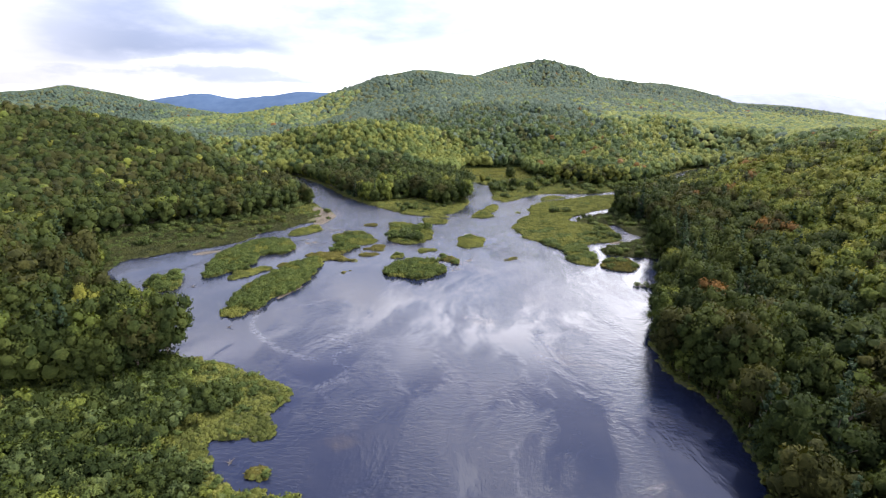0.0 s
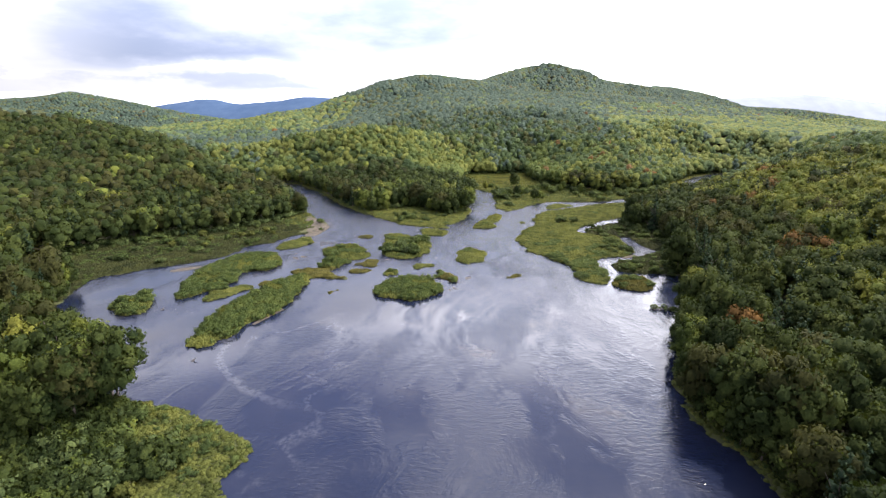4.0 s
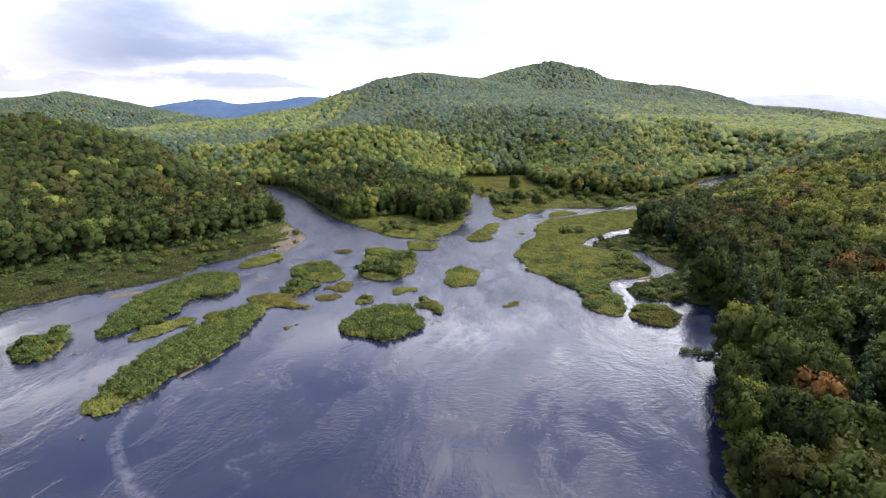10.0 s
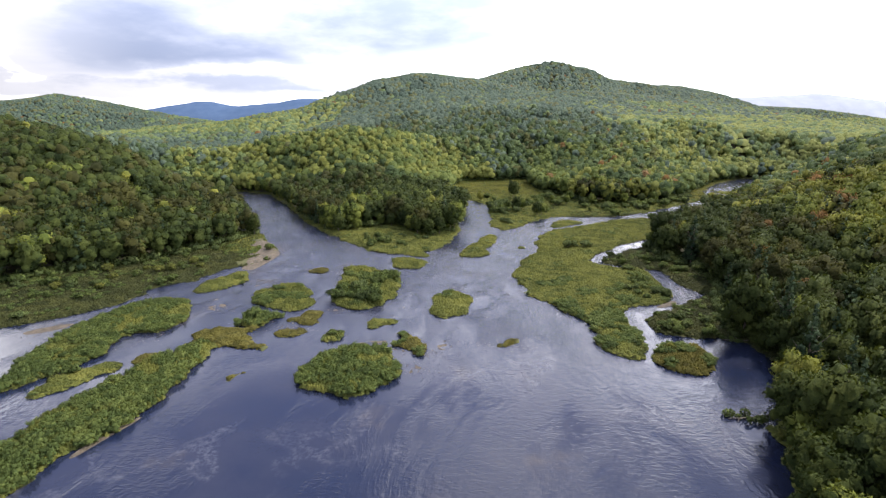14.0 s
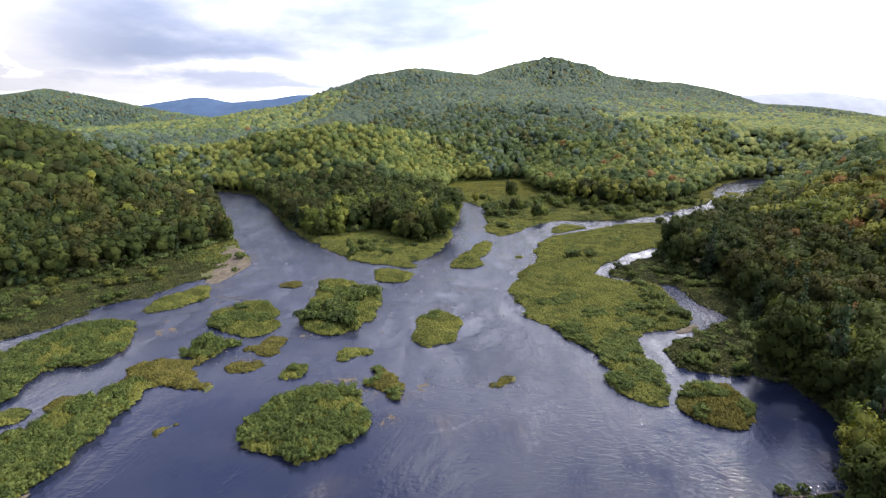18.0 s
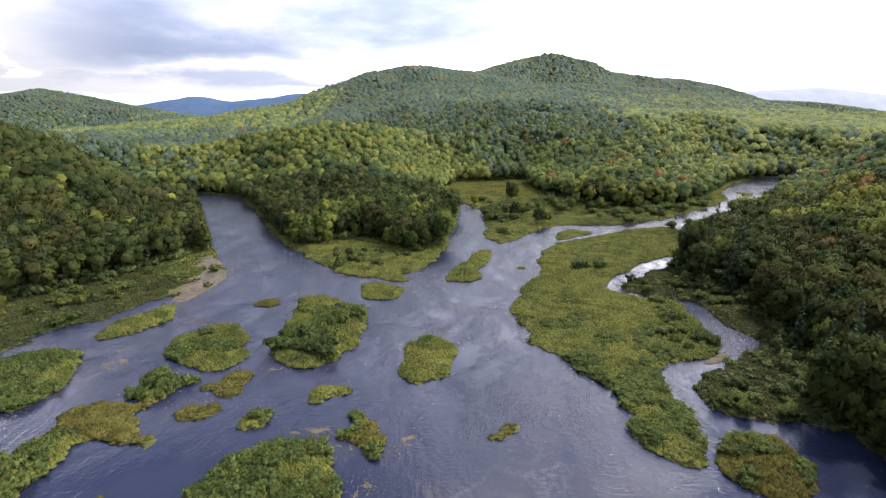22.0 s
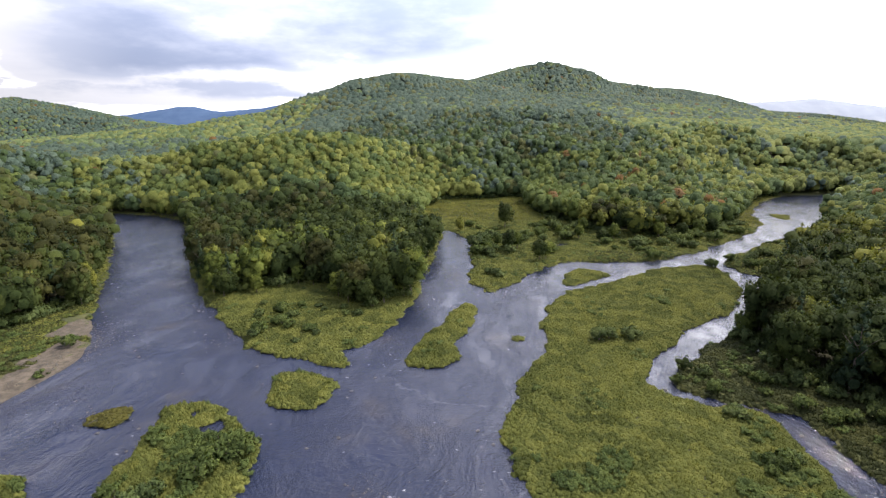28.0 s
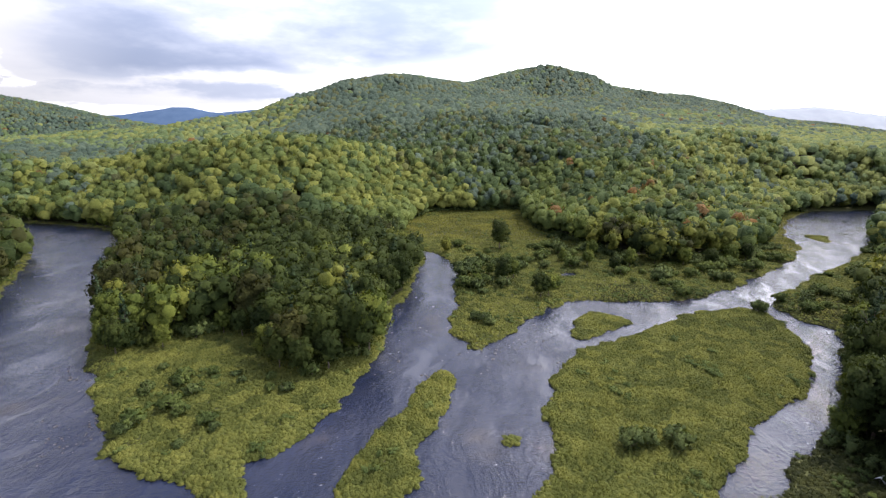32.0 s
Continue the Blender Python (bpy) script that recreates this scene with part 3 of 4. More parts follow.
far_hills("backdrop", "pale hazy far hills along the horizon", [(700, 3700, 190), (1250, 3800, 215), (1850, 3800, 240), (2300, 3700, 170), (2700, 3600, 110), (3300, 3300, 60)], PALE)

# ---- plants ----


def leaf_cards(r, lobes, n, size):
    """Many small leaf clumps round the lobes of a crown, each a bent piece of its own."""
    c, rad = lobes[:, :3], lobes[:, 3]
    k = r.choice(len(lobes), n * 2, p=rad ** 2 / (rad ** 2).sum())
    d = r.normal(size=(n * 2, 3))
    d[:, 2] += 0.35
    d /= np.linalg.norm(d, axis=1)[:, None]
    p = c[k] + d * (rad[k] * r.uniform(0.82, 1.12, n * 2))[:, None]
    gap = np.linalg.norm(p[:, None] - c[None], axis=2) / rad[None]
    keep = np.where((gap > 0.78).all(1))[0][:n]
    p, d = p[keep], d[keep]
    nrm = d + r.normal(size=d.shape) * 0.55
    nrm /= np.linalg.norm(nrm, axis=1)[:, None]
    t = np.cross(nrm, r.normal(size=d.shape))
    t /= np.linalg.norm(t, axis=1)[:, None]
    b = np.cross(nrm, t)
    out = []
    for u, v in ((-0.62, -0.36), (0.62, -0.36), (0.0, 0.72)):
        q = size * r.uniform(0.7, 1.3, (len(p), 1))
        out.append(p + t * u * q + b * v * q + nrm * r.uniform(-0.15, 0.15, (len(p), 1)) * size)
    v = np.stack(out, 1).reshape(-1, 3)
    return v, np.arange(len(v)).reshape(-1, 3)


OCTA_V = np.array([(1, 0, 0), (0, 1, 0), (-1, 0, 0), (0, -1, 0), (0, 0, 1), (0, 0, -1)], float)
OCTA_F = np.array([(0, 1, 4), (1, 2, 4), (2, 3, 4), (3, 0, 4), (1, 0, 5), (2, 1, 5), (3, 2, 5), (0, 3, 5)])
PHI = (1 + 5 ** 0.5) / 2
ICO_V = np.array([(-1, PHI, 0), (1, PHI, 0), (-1, -PHI, 0), (1, -PHI, 0), (0, -1, PHI), (0, 1, PHI), (0, -1, -PHI), (0, 1, -PHI), (PHI, 0, -1), (PHI, 0, 1), (-PHI, 0, -1), (-PHI, 0, 1)]) / math.hypot(1, PHI)
ICO_F = np.array([(0, 11, 5), (0, 5, 1), (0, 1, 7), (0, 7, 10), (0, 10, 11), (1, 5, 9), (5, 11, 4), (11, 10, 2), (10, 7, 6), (7, 1, 8),
                  (3, 9, 4), (3, 4, 2), (3, 2, 6), (3, 6, 8), (3, 8, 9), (4, 9, 5), (2, 4, 11), (6, 2, 10), (8, 6, 7), (9, 8, 1)])


def cores(r, lobes, share=0.8):
    """Uneven clumps of foliage, one for each lobe of a crown."""
    v, f = [], []
    for i, (x, y, z, q) in enumerate(lobes):
        a = r.uniform(0, 6.3)
        m = np.array([[math.cos(a), -math.sin(a), 0], [math.sin(a), math.cos(a), 0], [0, 0, 1]])
        v.append((ICO_V * (1, 1, 0.86) * q * share * r.uniform(0.84, 1.14, (12, 1))) @ m.T + (x, y, z))
        f.append(ICO_F + 12 * i)
    return np.concatenate(v), np.concatenate(f)


def broad_lobes(r, n, h=11.8, w=5.5):
    """Clumps over the dome of a broad-leaved crown, with gaps and outliers, hanging low at the skirt."""
    out = [(0, 0, h * 0.60, w * 0.66), (0.5, -0.4, h * 0.40, w * 0.60)]
    lean = r.uniform(-0.6, 0.6, 2)
    for i in range(n - 2):
        s = (i + 0.5) / (n - 2)
        el = math.asin(1 - 1.6 * s)
        a = i * 2.39996 + r.uniform(-0.4, 0.4)
        k = r.uniform(0.66, 1.05)
        x, y = math.cos(el) * math.cos(a) * w * 0.80 * k, math.cos(el) * math.sin(a) * w * 0.80 * k
        z = h * 0.54 + math.sin(el) * h * 0.40 * k
        out.append((x + lean[0] * (z / h), y + lean[1] * (z / h), z, w * r.uniform(0.85, 1.45) / math.sqrt(n)))
    return np.array(out)


def spruce_lobes(r, n, h=14.0, w=2.5):
    out = []
    for i in range(n):
        z = 0.12 + 0.86 * i / n
        reach = w * (1 - z) * 0.7
        a = i * 2.4 + r.uniform(-0.4, 0.4)
        out.append((reach * math.cos(a), reach * math.sin(a), z * h, 0.3 + w * (1 - z) * 0.5))
    return np.array(out)


def shrub_lobes(r, n, h=2.0, w=1.8):
    out = [(0, 0, h * 0.4, w * 0.5)]
    for i in range(n - 1):
        a, d = i * 2.4 + r.uniform(-0.4, 0.4), w * 0.75 * math.sqrt((i + 0.4) / n)
        out.append((d * math.cos(a), d * math.sin(a), h * (0.75 - 0.5 * (d / w) ** 2) * r.uniform(0.75, 1.1), w * r.uniform(0.85, 1.25) * 0.8 / math.sqrt(n)))
    return np.array(out)


def template(seed, maker, lobes, cards, size, share=0.66, **kw):
    r = np.random.default_rng(seed)
    lb = maker(r, lobes, **kw)
    v, f = cores(r, lb, share)
    if cards:
        lv, lf = leaf_cards(r, lb, cards, size)
        v, f = np.concatenate([v, lv]), np.concatenate([f, lf + len(v)])
    # foliage shades as rounded clumps on a rounded crown
    near = np.argmin(np.linalg.norm(v[:, None] - lb[None, :, :3], axis=2) / lb[None, :, 3], axis=1)
    lobe = (v - lb[near, :3]) / lb[near, 3:4]
    top, wide = lb[:, 2].max(), np.abs(lb[:, :2]).max() + 0.5
    dome = (v - (0, 0, top * 0.34)) / (wide, wide, top * 0.6)
    n = lobe * 0.7 + dome * 0.7 + (0, 0, 0.3) + r.normal(size=v.shape) * 0.2
    return v, np.zeros((0, 4), int), f, n / np.linalg.norm(n, axis=1)[:, None]




def dome(seed, sides, tiers, w=5.5, h=11.8, base=3.6):
    """The rounded top of a tree far off in closed forest: a lumpy dome."""
    r = np.random.default_rng(seed)
    v, n = [], []
    for k in range(tiers):
        el = (k + 0.0) / tiers * math.pi / 2
        for i in range(sides):
            a = (i + 0.5 * (k % 2)) / sides * 2 * math.pi
            q = r.uniform(0.80, 1.14)
            d = (math.cos(el) * math.cos(a), math.cos(el) * math.sin(a), math.sin(el))
            v.append((d[0] * w * q, d[1] * w * q, base + (h - base) * d[2] * q))
            n.append(np.array((d[0] * 0.75, d[1] * 0.75, d[2] * 1.0 + 0.45)) + r.normal(size=3) * 0.16)
    v.append((r.uniform(-1, 1), r.uniform(-1, 1), h))
    n.append(np.array((0, 0, 1.0)))
    f = []
    for k in range(tiers - 1):
        for i in range(sides):
            a, b, c, d = k * sides + i, k * sides + (i + 1) % sides, (k + 1) * sides + i, (k + 1) * sides + (i + 1) % sides
            f += [(a, b, c), (b, d, c)] if k % 2 == 0 else [(a, b, d), (a, d, c)]
    top, last = tiers * sides, (tiers - 1) * sides
    f += [(last + i, last + (i + 1) % sides, top) for i in range(sides)]
    n = np.array(n)
    return np.array(v), np.zeros((0, 4), int), np.array(f), n / np.linalg.norm(n, axis=1)[:, None]


NEAR_T = [template(s, broad_lobes, 22, 1250, 0.44, 0.78) for s in range(6)]
MID_T = [template(20 + s, broad_lobes, 14, 560, 0.52, 0.80) for s in range(8)]
LOW_T = [template(30 + s, broad_lobes, 9, 230, 0.66, 0.84) for s in range(8)]
FAR_T = [template(40 + s, broad_lobes, 6, 46, 0.85, 0.92, w=6.2) for s in range(8)]
DIM_T = [dome(50 + s, 8, 3) for s in range(8)]
DOT_T = [dome(150 + s, 7, 2) for s in range(8)]
SPRUCE_NEAR = [template(60 + s, spruce_lobes, 20, 600, 0.42) for s in range(3)]
SPRUCE_MID = [template(70 + s, spruce_lobes, 9, 170, 0.55) for s in range(3)]
SHRUB_LOW = [template(90 + s, shrub_lobes, 4, 84, 0.27) for s in range(5)]


def sedge_template(seed):
    """A tuft of leaning blades."""
    r = np.random.default_rng(seed)
    v, f = [], []
    for i in range(7):
        a, d = r.uniform(0, 6.3), r.uniform(0.1, 0.5)
        x, y, w, h = d * math.cos(a), d * math.sin(a), r.uniform(0.08, 0.18), r.uniform(0.6, 1.1)
        b = r.uniform(0, 3.2)
        lx, ly = r.uniform(-0.4, 0.4, 2)
        v += [(x - w * math.cos(b), y - w * math.sin(b), -0.1), (x + w * math.cos(b), y + w * math.sin(b), -0.1), (x + lx, y + ly, h)]
        f.append((3 * i, 3 * i + 1, 3 * i + 2))
    v = np.array(v)
    n = np.cross(v[1::3] - v[0::3], v[2::3] - v[0::3])
    n = np.repeat(n / np.linalg.norm(n, axis=1)[:, None], 3, 0)
    # the dense rounded heart of the tuft
    a = np.arange(6) * math.pi / 3
    q = r.uniform(0.5, 0.8, 6)
    rim = np.column_stack([np.cos(a) * q, np.sin(a) * q, r.uniform(0.0, 0.3, 6)])
    heart = np.vstack([rim, [(r.uniform(-0.15, 0.15), r.uniform(-0.15, 0.15), 0.82)]])
    hn = np.vstack([np.column_stack([np.cos(a) * 0.8, np.sin(a) * 0.8, np.full(6, 0.6)]), [(0, 0, 1)]])
    k = len(v)
    f += [(k + i, k + (i + 1) % 6, k + 6) for i in range(6)]
    return np.vstack([v, heart]), np.zeros((0, 4), int), np.array(f), np.vstack([n, hn])


SEDGE_T = [sedge_template(s) for s in range(6)]


def planted(name, templates, which, pos, scale, mats, mat_of, tall=None, smooth=True):
    """One joined mesh of many plants at the given places."""
    vs, qs, ts, qm, tm, ns, base = [], [], [], [], [], [], 0
    turn = rng.uniform(0, 6.283, len(pos))
    tall = scale if tall is None else tall
    for k, (tv, tq, tt, *tn) in enumerate(templates):
        sel = np.where(which == k)[0]
        if not len(sel):
            continue
        c, s = np.cos(turn[sel])[:, None], np.sin(turn[sel])[:, None]
        sc = scale[sel][:, None]
        v = np.stack([(tv[:, 0] * c - tv[:, 1] * s) * sc, (tv[:, 0] * s + tv[:, 1] * c) * sc, tv[None, :, 2] * tall[sel][:, None]], -1) + pos[sel][:, None, :]
        off = base + np.arange(len(sel))[:, None, None] * len(tv)
        vs.append(v.reshape(-1, 3))
        if tn:
            m = tn[0]
            ns.append(np.stack([m[:, 0] * c - m[:, 1] * s, m[:, 0] * s + m[:, 1] * c, m[None, :, 2] + 0 * c], -1).reshape(-1, 3))
        qs.append((tq[None] + off).reshape(-1, 4))
        ts.append((tt[None] + off).reshape(-1, 3))
        qm.append(np.repeat(mat_of[sel], len(tq)))
        tm.append(np.repeat(mat_of[sel], len(tt)))
        base += len(sel) * len(tv)
    return new(name, mesh_of(name, np.concatenate(vs), np.concatenate(qs), np.concatenate(ts), mats, np.concatenate(qm), np.concatenate(tm), smooth, np.concatenate(ns) if ns else None))


def scattered(x0, x1, y0, y1, gap):
    """Places on a shaken grid."""
    a, b = np.meshgrid(np.arange(x0, x1, gap), np.arange(y0, y1, gap * 0.9), indexing="ij")
    a = a + (np.arange(a.shape[1]) % 2)[None] * gap * 0.5
    p = np.stack([a.ravel(), b.ravel()], -1)
    return p + rng.uniform(-0.5, 0.5, p.shape) * gap


def on_island(p):
    m = np.zeros(len(p), bool)
    for poly in BOUND:
        (x0, y0), (x1, y1) = poly.min(0), poly.max(0)
        near = (p[:, 0] > x0) & (p[:, 0] < x1) & (p[:, 1] > y0) & (p[:, 1] < y1)
        m[near] |= inside_by(p[near, 0], p[near, 1], poly) > -2
    return m


def from_path(p):
    return np.hypot(p[:, 0], p[:, 1] - np.clip(p[:, 1], 0, 230))


def in_view(p, over=11.0):
    """Which places can be seen over the canopy between them and the flight line."""
    seen = np.zeros(len(p), bool)
    for ey, ez in ((0, 61), (110, 60), (230, 58)):
        hid = np.zeros(len(p), bool)
        for s in np.linspace(0.12, 0.985, 44):
            x, y = p[:, 0] * s, ey + (p[:, 1] - ey) * s
            top = look_up(Z, x, y) + np.where(look_up(LAND, x, y) > 6, 5.0, 0.0)
            hid |= top > ez + (p[:, 2] + over - ez) * s + 8.0
        seen |= ~hid & (p[:, 1] > ey)
    return seen


def forest_places(gap, near, far, box):
    p = scattered(*box, gap)
    d = from_path(p) + 140 * (vnoise(p[:, 0], p[:, 1], 45, 71) - 0.5) * step(300, 420, from_path(p))
    p = p[(d >= near) & (d < far) & (p[:, 1] > np.abs(p[:, 0]) * 0.62 - 105) & (np.abs(p[:, 0]) < 1.45 * (p[:, 1] + 60) + 60)]
    land = look_up(LAND, p[:, 0], p[:, 1])
    p = p[land > np.where((p[:, 0] > 30) & (p[:, 1] < 330), 1.2, 2.6)]
    p = p[(open_by(p) < 0.5) & ~on_island(p)]
    p = np.column_stack([p, look_up(Z, p[:, 0], p[:, 1]) - 0.15])
    return p[in_view(p)]


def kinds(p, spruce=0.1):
    """Material number of each tree: patches of species, single coloured trees, and sun and cloud shade put in by leaf
    colour.
    """
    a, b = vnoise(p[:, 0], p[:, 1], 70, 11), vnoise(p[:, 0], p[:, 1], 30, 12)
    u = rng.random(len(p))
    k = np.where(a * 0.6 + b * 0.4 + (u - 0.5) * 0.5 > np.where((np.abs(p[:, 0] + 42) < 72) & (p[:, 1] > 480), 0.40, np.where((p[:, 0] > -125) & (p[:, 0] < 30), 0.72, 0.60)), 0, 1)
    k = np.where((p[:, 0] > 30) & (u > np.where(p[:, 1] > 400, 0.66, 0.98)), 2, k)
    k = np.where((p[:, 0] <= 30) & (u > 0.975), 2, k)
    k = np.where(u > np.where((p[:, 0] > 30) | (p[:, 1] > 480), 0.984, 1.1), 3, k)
    # sunlit upper slope, put in as yellow and mid green leaves
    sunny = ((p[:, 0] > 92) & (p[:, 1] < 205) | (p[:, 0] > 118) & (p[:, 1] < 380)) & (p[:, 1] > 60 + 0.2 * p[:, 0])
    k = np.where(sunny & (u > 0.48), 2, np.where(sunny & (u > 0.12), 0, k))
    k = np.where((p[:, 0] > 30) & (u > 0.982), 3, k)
    # woods under cloud: the shade is put in by the darkest leaves
    cloud_shade = (p[:, 0] < -115) & (p[:, 1] < 480) | (p[:, 0] < -70) & (p[:, 1] < 140) | (p[:, 0] > 30) & (p[:, 1] < 390) & ~sunny
    k = np.where(cloud_shade & (k == 0) & (rng.random(len(p)) < np.where(p[:, 0] < 0, 0.95, 0.85)), 1, k)
    k = np.where((k < 2) & (rng.random(len(p)) < np.where(cloud_shade, np.where(p[:, 0] < 0, 0.34, 0.2), 0.10) * (0.4 + 1.2 * vnoise(p[:, 0], p[:, 1], 45, 14))), 5, k)
    k = np.where(rng.random(len(p)) < spruce * (0.3 + 1.6 * b) * np.where(cloud_shade, 2.2, 1.0), 4, k)
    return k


def sun_and_shade(p, k):
    """Sun and cloud shade put into leaf colours farther off: pale plain, low ridge and flank, dark valley and heights.
    """
    x, y, z = p.T
    u = rng.random(len(p))
    # sunlit ground gets the pale leaves, shaded ground the dark ones
    light = (x > 110 + 40 * vnoise(x, y, 90, 61)) & (y > 560) & (z < 62) | (x < -330) & (y > 860) & (y < 1010) & (z > 24) | (np.hypot((x + 200) / 175, (y - 560) / 85) < 1) & (y > 470)
    dark = (x > -420) & (x < 90) & (y > 640) & (y < 960) | (z > 88) | (x < -350) & (y > 480) & (y < 820)
    k = np.where(light & (u < 0.78), np.where(u < 0.46, 2, 0), k)
    k = np.where(dark & ~light & (u < 0.85), np.where(u < 0.70, 1, 5), k)
    return np.where((k == 2) & ~light & (u > 0.4), 0, k)


def trunk_mesh(name, h, r0, limbs, seed):
    bm, r = bmesh.new(), random.Random(seed)

    def limb(a, b, ra, rb, sides=6):
        a, b = Vector(a), Vector(b)
        m = (b - a).to_track_quat("Z", "Y").to_matrix().to_4x4()
        m.translation = a
        bmesh.ops.create_cone(bm, segments=sides, radius1=ra, radius2=rb, depth=(b - a).length, cap_ends=True, matrix=m @ Matrix.Translation((0, 0, (b - a).length / 2)))

    limb((0, 0, -0.4), (0.1, 0.05, h * 0.45), r0, r0 * 0.7)
    limb((0.1, 0.05, h * 0.44), (0.0, 0.2, h * 0.85), r0 * 0.7, r0 * 0.2)
    for i in range(limbs):
        a, z = i * 2.4 + r.uniform(-0.4, 0.4), h * r.uniform(0.3, 0.6)
        limb((0.05, 0.05, z), (math.cos(a) * 2.4, math.sin(a) * 2.4, z + r.uniform(1.5, 3.2)), r0 * 0.4, r0 * 0.1, 5)
    me = bpy.data.meshes.new(name)
    bm.to_mesh(me)
    bm.free()
    me.materials.append(BARK)
    return me


TREE_WORDS = ["broad-leaved tree in mid green leaf on the river bank", "dark green broad-leaved tree at the forest edge", "yellow-green broad-leaved tree catching the sun", "rust-coloured autumn tree at the forest edge", "dark narrow spruce among broad-leaved trees", "olive-brown broad-leaved tree beginning to turn"]
TRUNKS = [trunk_mesh("trunk", 12.0, 0.24, 5, s) for s in range(3)]
CROWNS = {}


def tree_object(kind, variant, at, size, turn):
    """A tree of its own: trunk with limbs, and a crown of leaf clumps."""
    key = (kind, variant)
    if key not in CROWNS:
        tv, tq, tt, tn = (SPRUCE_NEAR if kind == 4 else NEAR_T)[variant]
        CROWNS[key] = mesh_of("crown", tv, tq, tt, [LEAF[kind]], smooth=True, normals=tn)
    ob = new("spruce_tree" if kind == 4 else "deciduous_tree")
    ob.matrix_world = pose(*at, 0, 0, turn) @ Matrix.Diagonal((size, size, size * 1.25, 1))
    for nm, me in (("trunk", TRUNKS[variant % 3]), ("crown", CROWNS[key])):
        part = new(nm, me)
        part.parent = ob
    return tagged(ob, TREE_WORDS[kind], "tree", "trees along the river")


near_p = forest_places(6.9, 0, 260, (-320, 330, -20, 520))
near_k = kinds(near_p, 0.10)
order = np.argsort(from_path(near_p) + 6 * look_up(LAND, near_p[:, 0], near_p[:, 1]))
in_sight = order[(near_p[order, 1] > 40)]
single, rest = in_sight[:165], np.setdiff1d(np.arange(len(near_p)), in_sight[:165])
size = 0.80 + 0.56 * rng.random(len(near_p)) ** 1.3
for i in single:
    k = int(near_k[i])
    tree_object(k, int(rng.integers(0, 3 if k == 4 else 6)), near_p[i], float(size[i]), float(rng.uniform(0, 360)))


def bank_trees(box, gap, inland, lo, hi, mats):
    """Trees in a row along a stretch of the shore, leaning crowns over the water's edge."""
    a, b = SHORE, np.roll(SHORE, -1, 0)
    run = 0.0
    for (ax, ay), (bx, by) in zip(a, b):
        run += math.hypot(bx - ax, by - ay)
        x, y = (ax + bx) / 2, (ay + by) / 2
        if run < gap or not (box[0] < x < box[1] and box[2] < y < box[3]):
            continue
        run = 0.0
        nx, ny = by - ay, ax - bx
        q = math.hypot(nx, ny) + 1e-9
        for side in (1, -1):
            px, py = x + side * nx / q * inland, y + side * ny / q * inland
            if look_up(LAND, px, py) > 0.3 * inland:
                tree_object(int(rng.choice(mats)), int(rng.integers(0, 3)), (px, py, float(look_up(Z, px, py)) - 0.8), float(rng.uniform(lo, hi)), float(rng.uniform(0, 360)))
                break


bank_trees((30, 70, 30, 216), 3.6, 2.6, 0.55, 0.95, (0, 1, 1, 1))
bank_trees((60, 100, 318, 384), 4.5, 3.0, 0.6, 0.9, (0, 1, 1))
bank_trees((-172, -84, 96, 166), 4.5, 3.0, 0.6, 0.95, (0, 1, 1, 4))
bank_trees((-420, -146, 318, 500), 5.0, 3.5, 0.6, 0.95, (0, 1, 1, 2))
bank_trees((-56, -38, 392, 462), 5.5, 4.5, 0.4, 0.7, (0, 0, 1, 2))


def forest(name, label, p, k, scale, detail, tall=1.0, leaves=LEAF):
    leafy, spruce = np.where(k != 4)[0], np.where(k == 4)[0]
    T = {"mid": MID_T, "low": LOW_T, "far": FAR_T, "dim": DIM_T, "dot": DOT_T}[detail]
    S = SPRUCE_MID if detail in ("mid", "low") else [template(75, spruce_lobes, 4, 0, 1)]
    every = T + S
    which = np.where(k == 4, len(T) + rng.integers(0, len(S), len(k)), rng.integers(0, len(T), len(k)))
    ob = planted(name, every, which, p, scale, leaves, k, 1.2 * tall * (0.5 + 0.5 * scale) * rng.uniform(0.92, 1.1, len(k)))
    return tagged(ob, label, "forest", kind="stuff")


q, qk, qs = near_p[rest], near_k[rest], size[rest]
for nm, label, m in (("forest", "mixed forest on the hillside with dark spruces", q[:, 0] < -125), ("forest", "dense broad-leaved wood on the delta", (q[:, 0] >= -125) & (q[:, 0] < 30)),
                     ("forest", "dense mixed forest with yellow-green crowns on the slope", q[:, 0] >= 30)):
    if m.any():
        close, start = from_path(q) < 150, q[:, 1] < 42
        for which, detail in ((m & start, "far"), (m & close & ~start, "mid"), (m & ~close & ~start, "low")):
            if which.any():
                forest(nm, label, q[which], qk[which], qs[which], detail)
mid_p = forest_places(7.0, 260, 560, (-800, 800, -20, 800))
mid_k = sun_and_shade(mid_p, kinds(mid_p, 0.08))
hillside = (mid_p[:, 0] < -90) & (mid_p[:, 1] < 470)
mid_s = rng.uniform(0.85, 1.25, len(mid_p))
# haze put in by leaf colour, for more trees with distance
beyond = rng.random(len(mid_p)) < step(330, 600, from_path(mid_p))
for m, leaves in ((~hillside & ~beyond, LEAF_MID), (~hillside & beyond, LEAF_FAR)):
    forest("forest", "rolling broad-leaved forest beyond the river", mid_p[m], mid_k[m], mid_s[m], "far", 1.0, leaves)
# shaded slope: keeps the dark near leaves instead of the paler ones
forest("forest", "dark green forest on the near hillside", mid_p[hillside], mid_k[hillside], mid_s[hillside], "far", 1.0, LEAF)
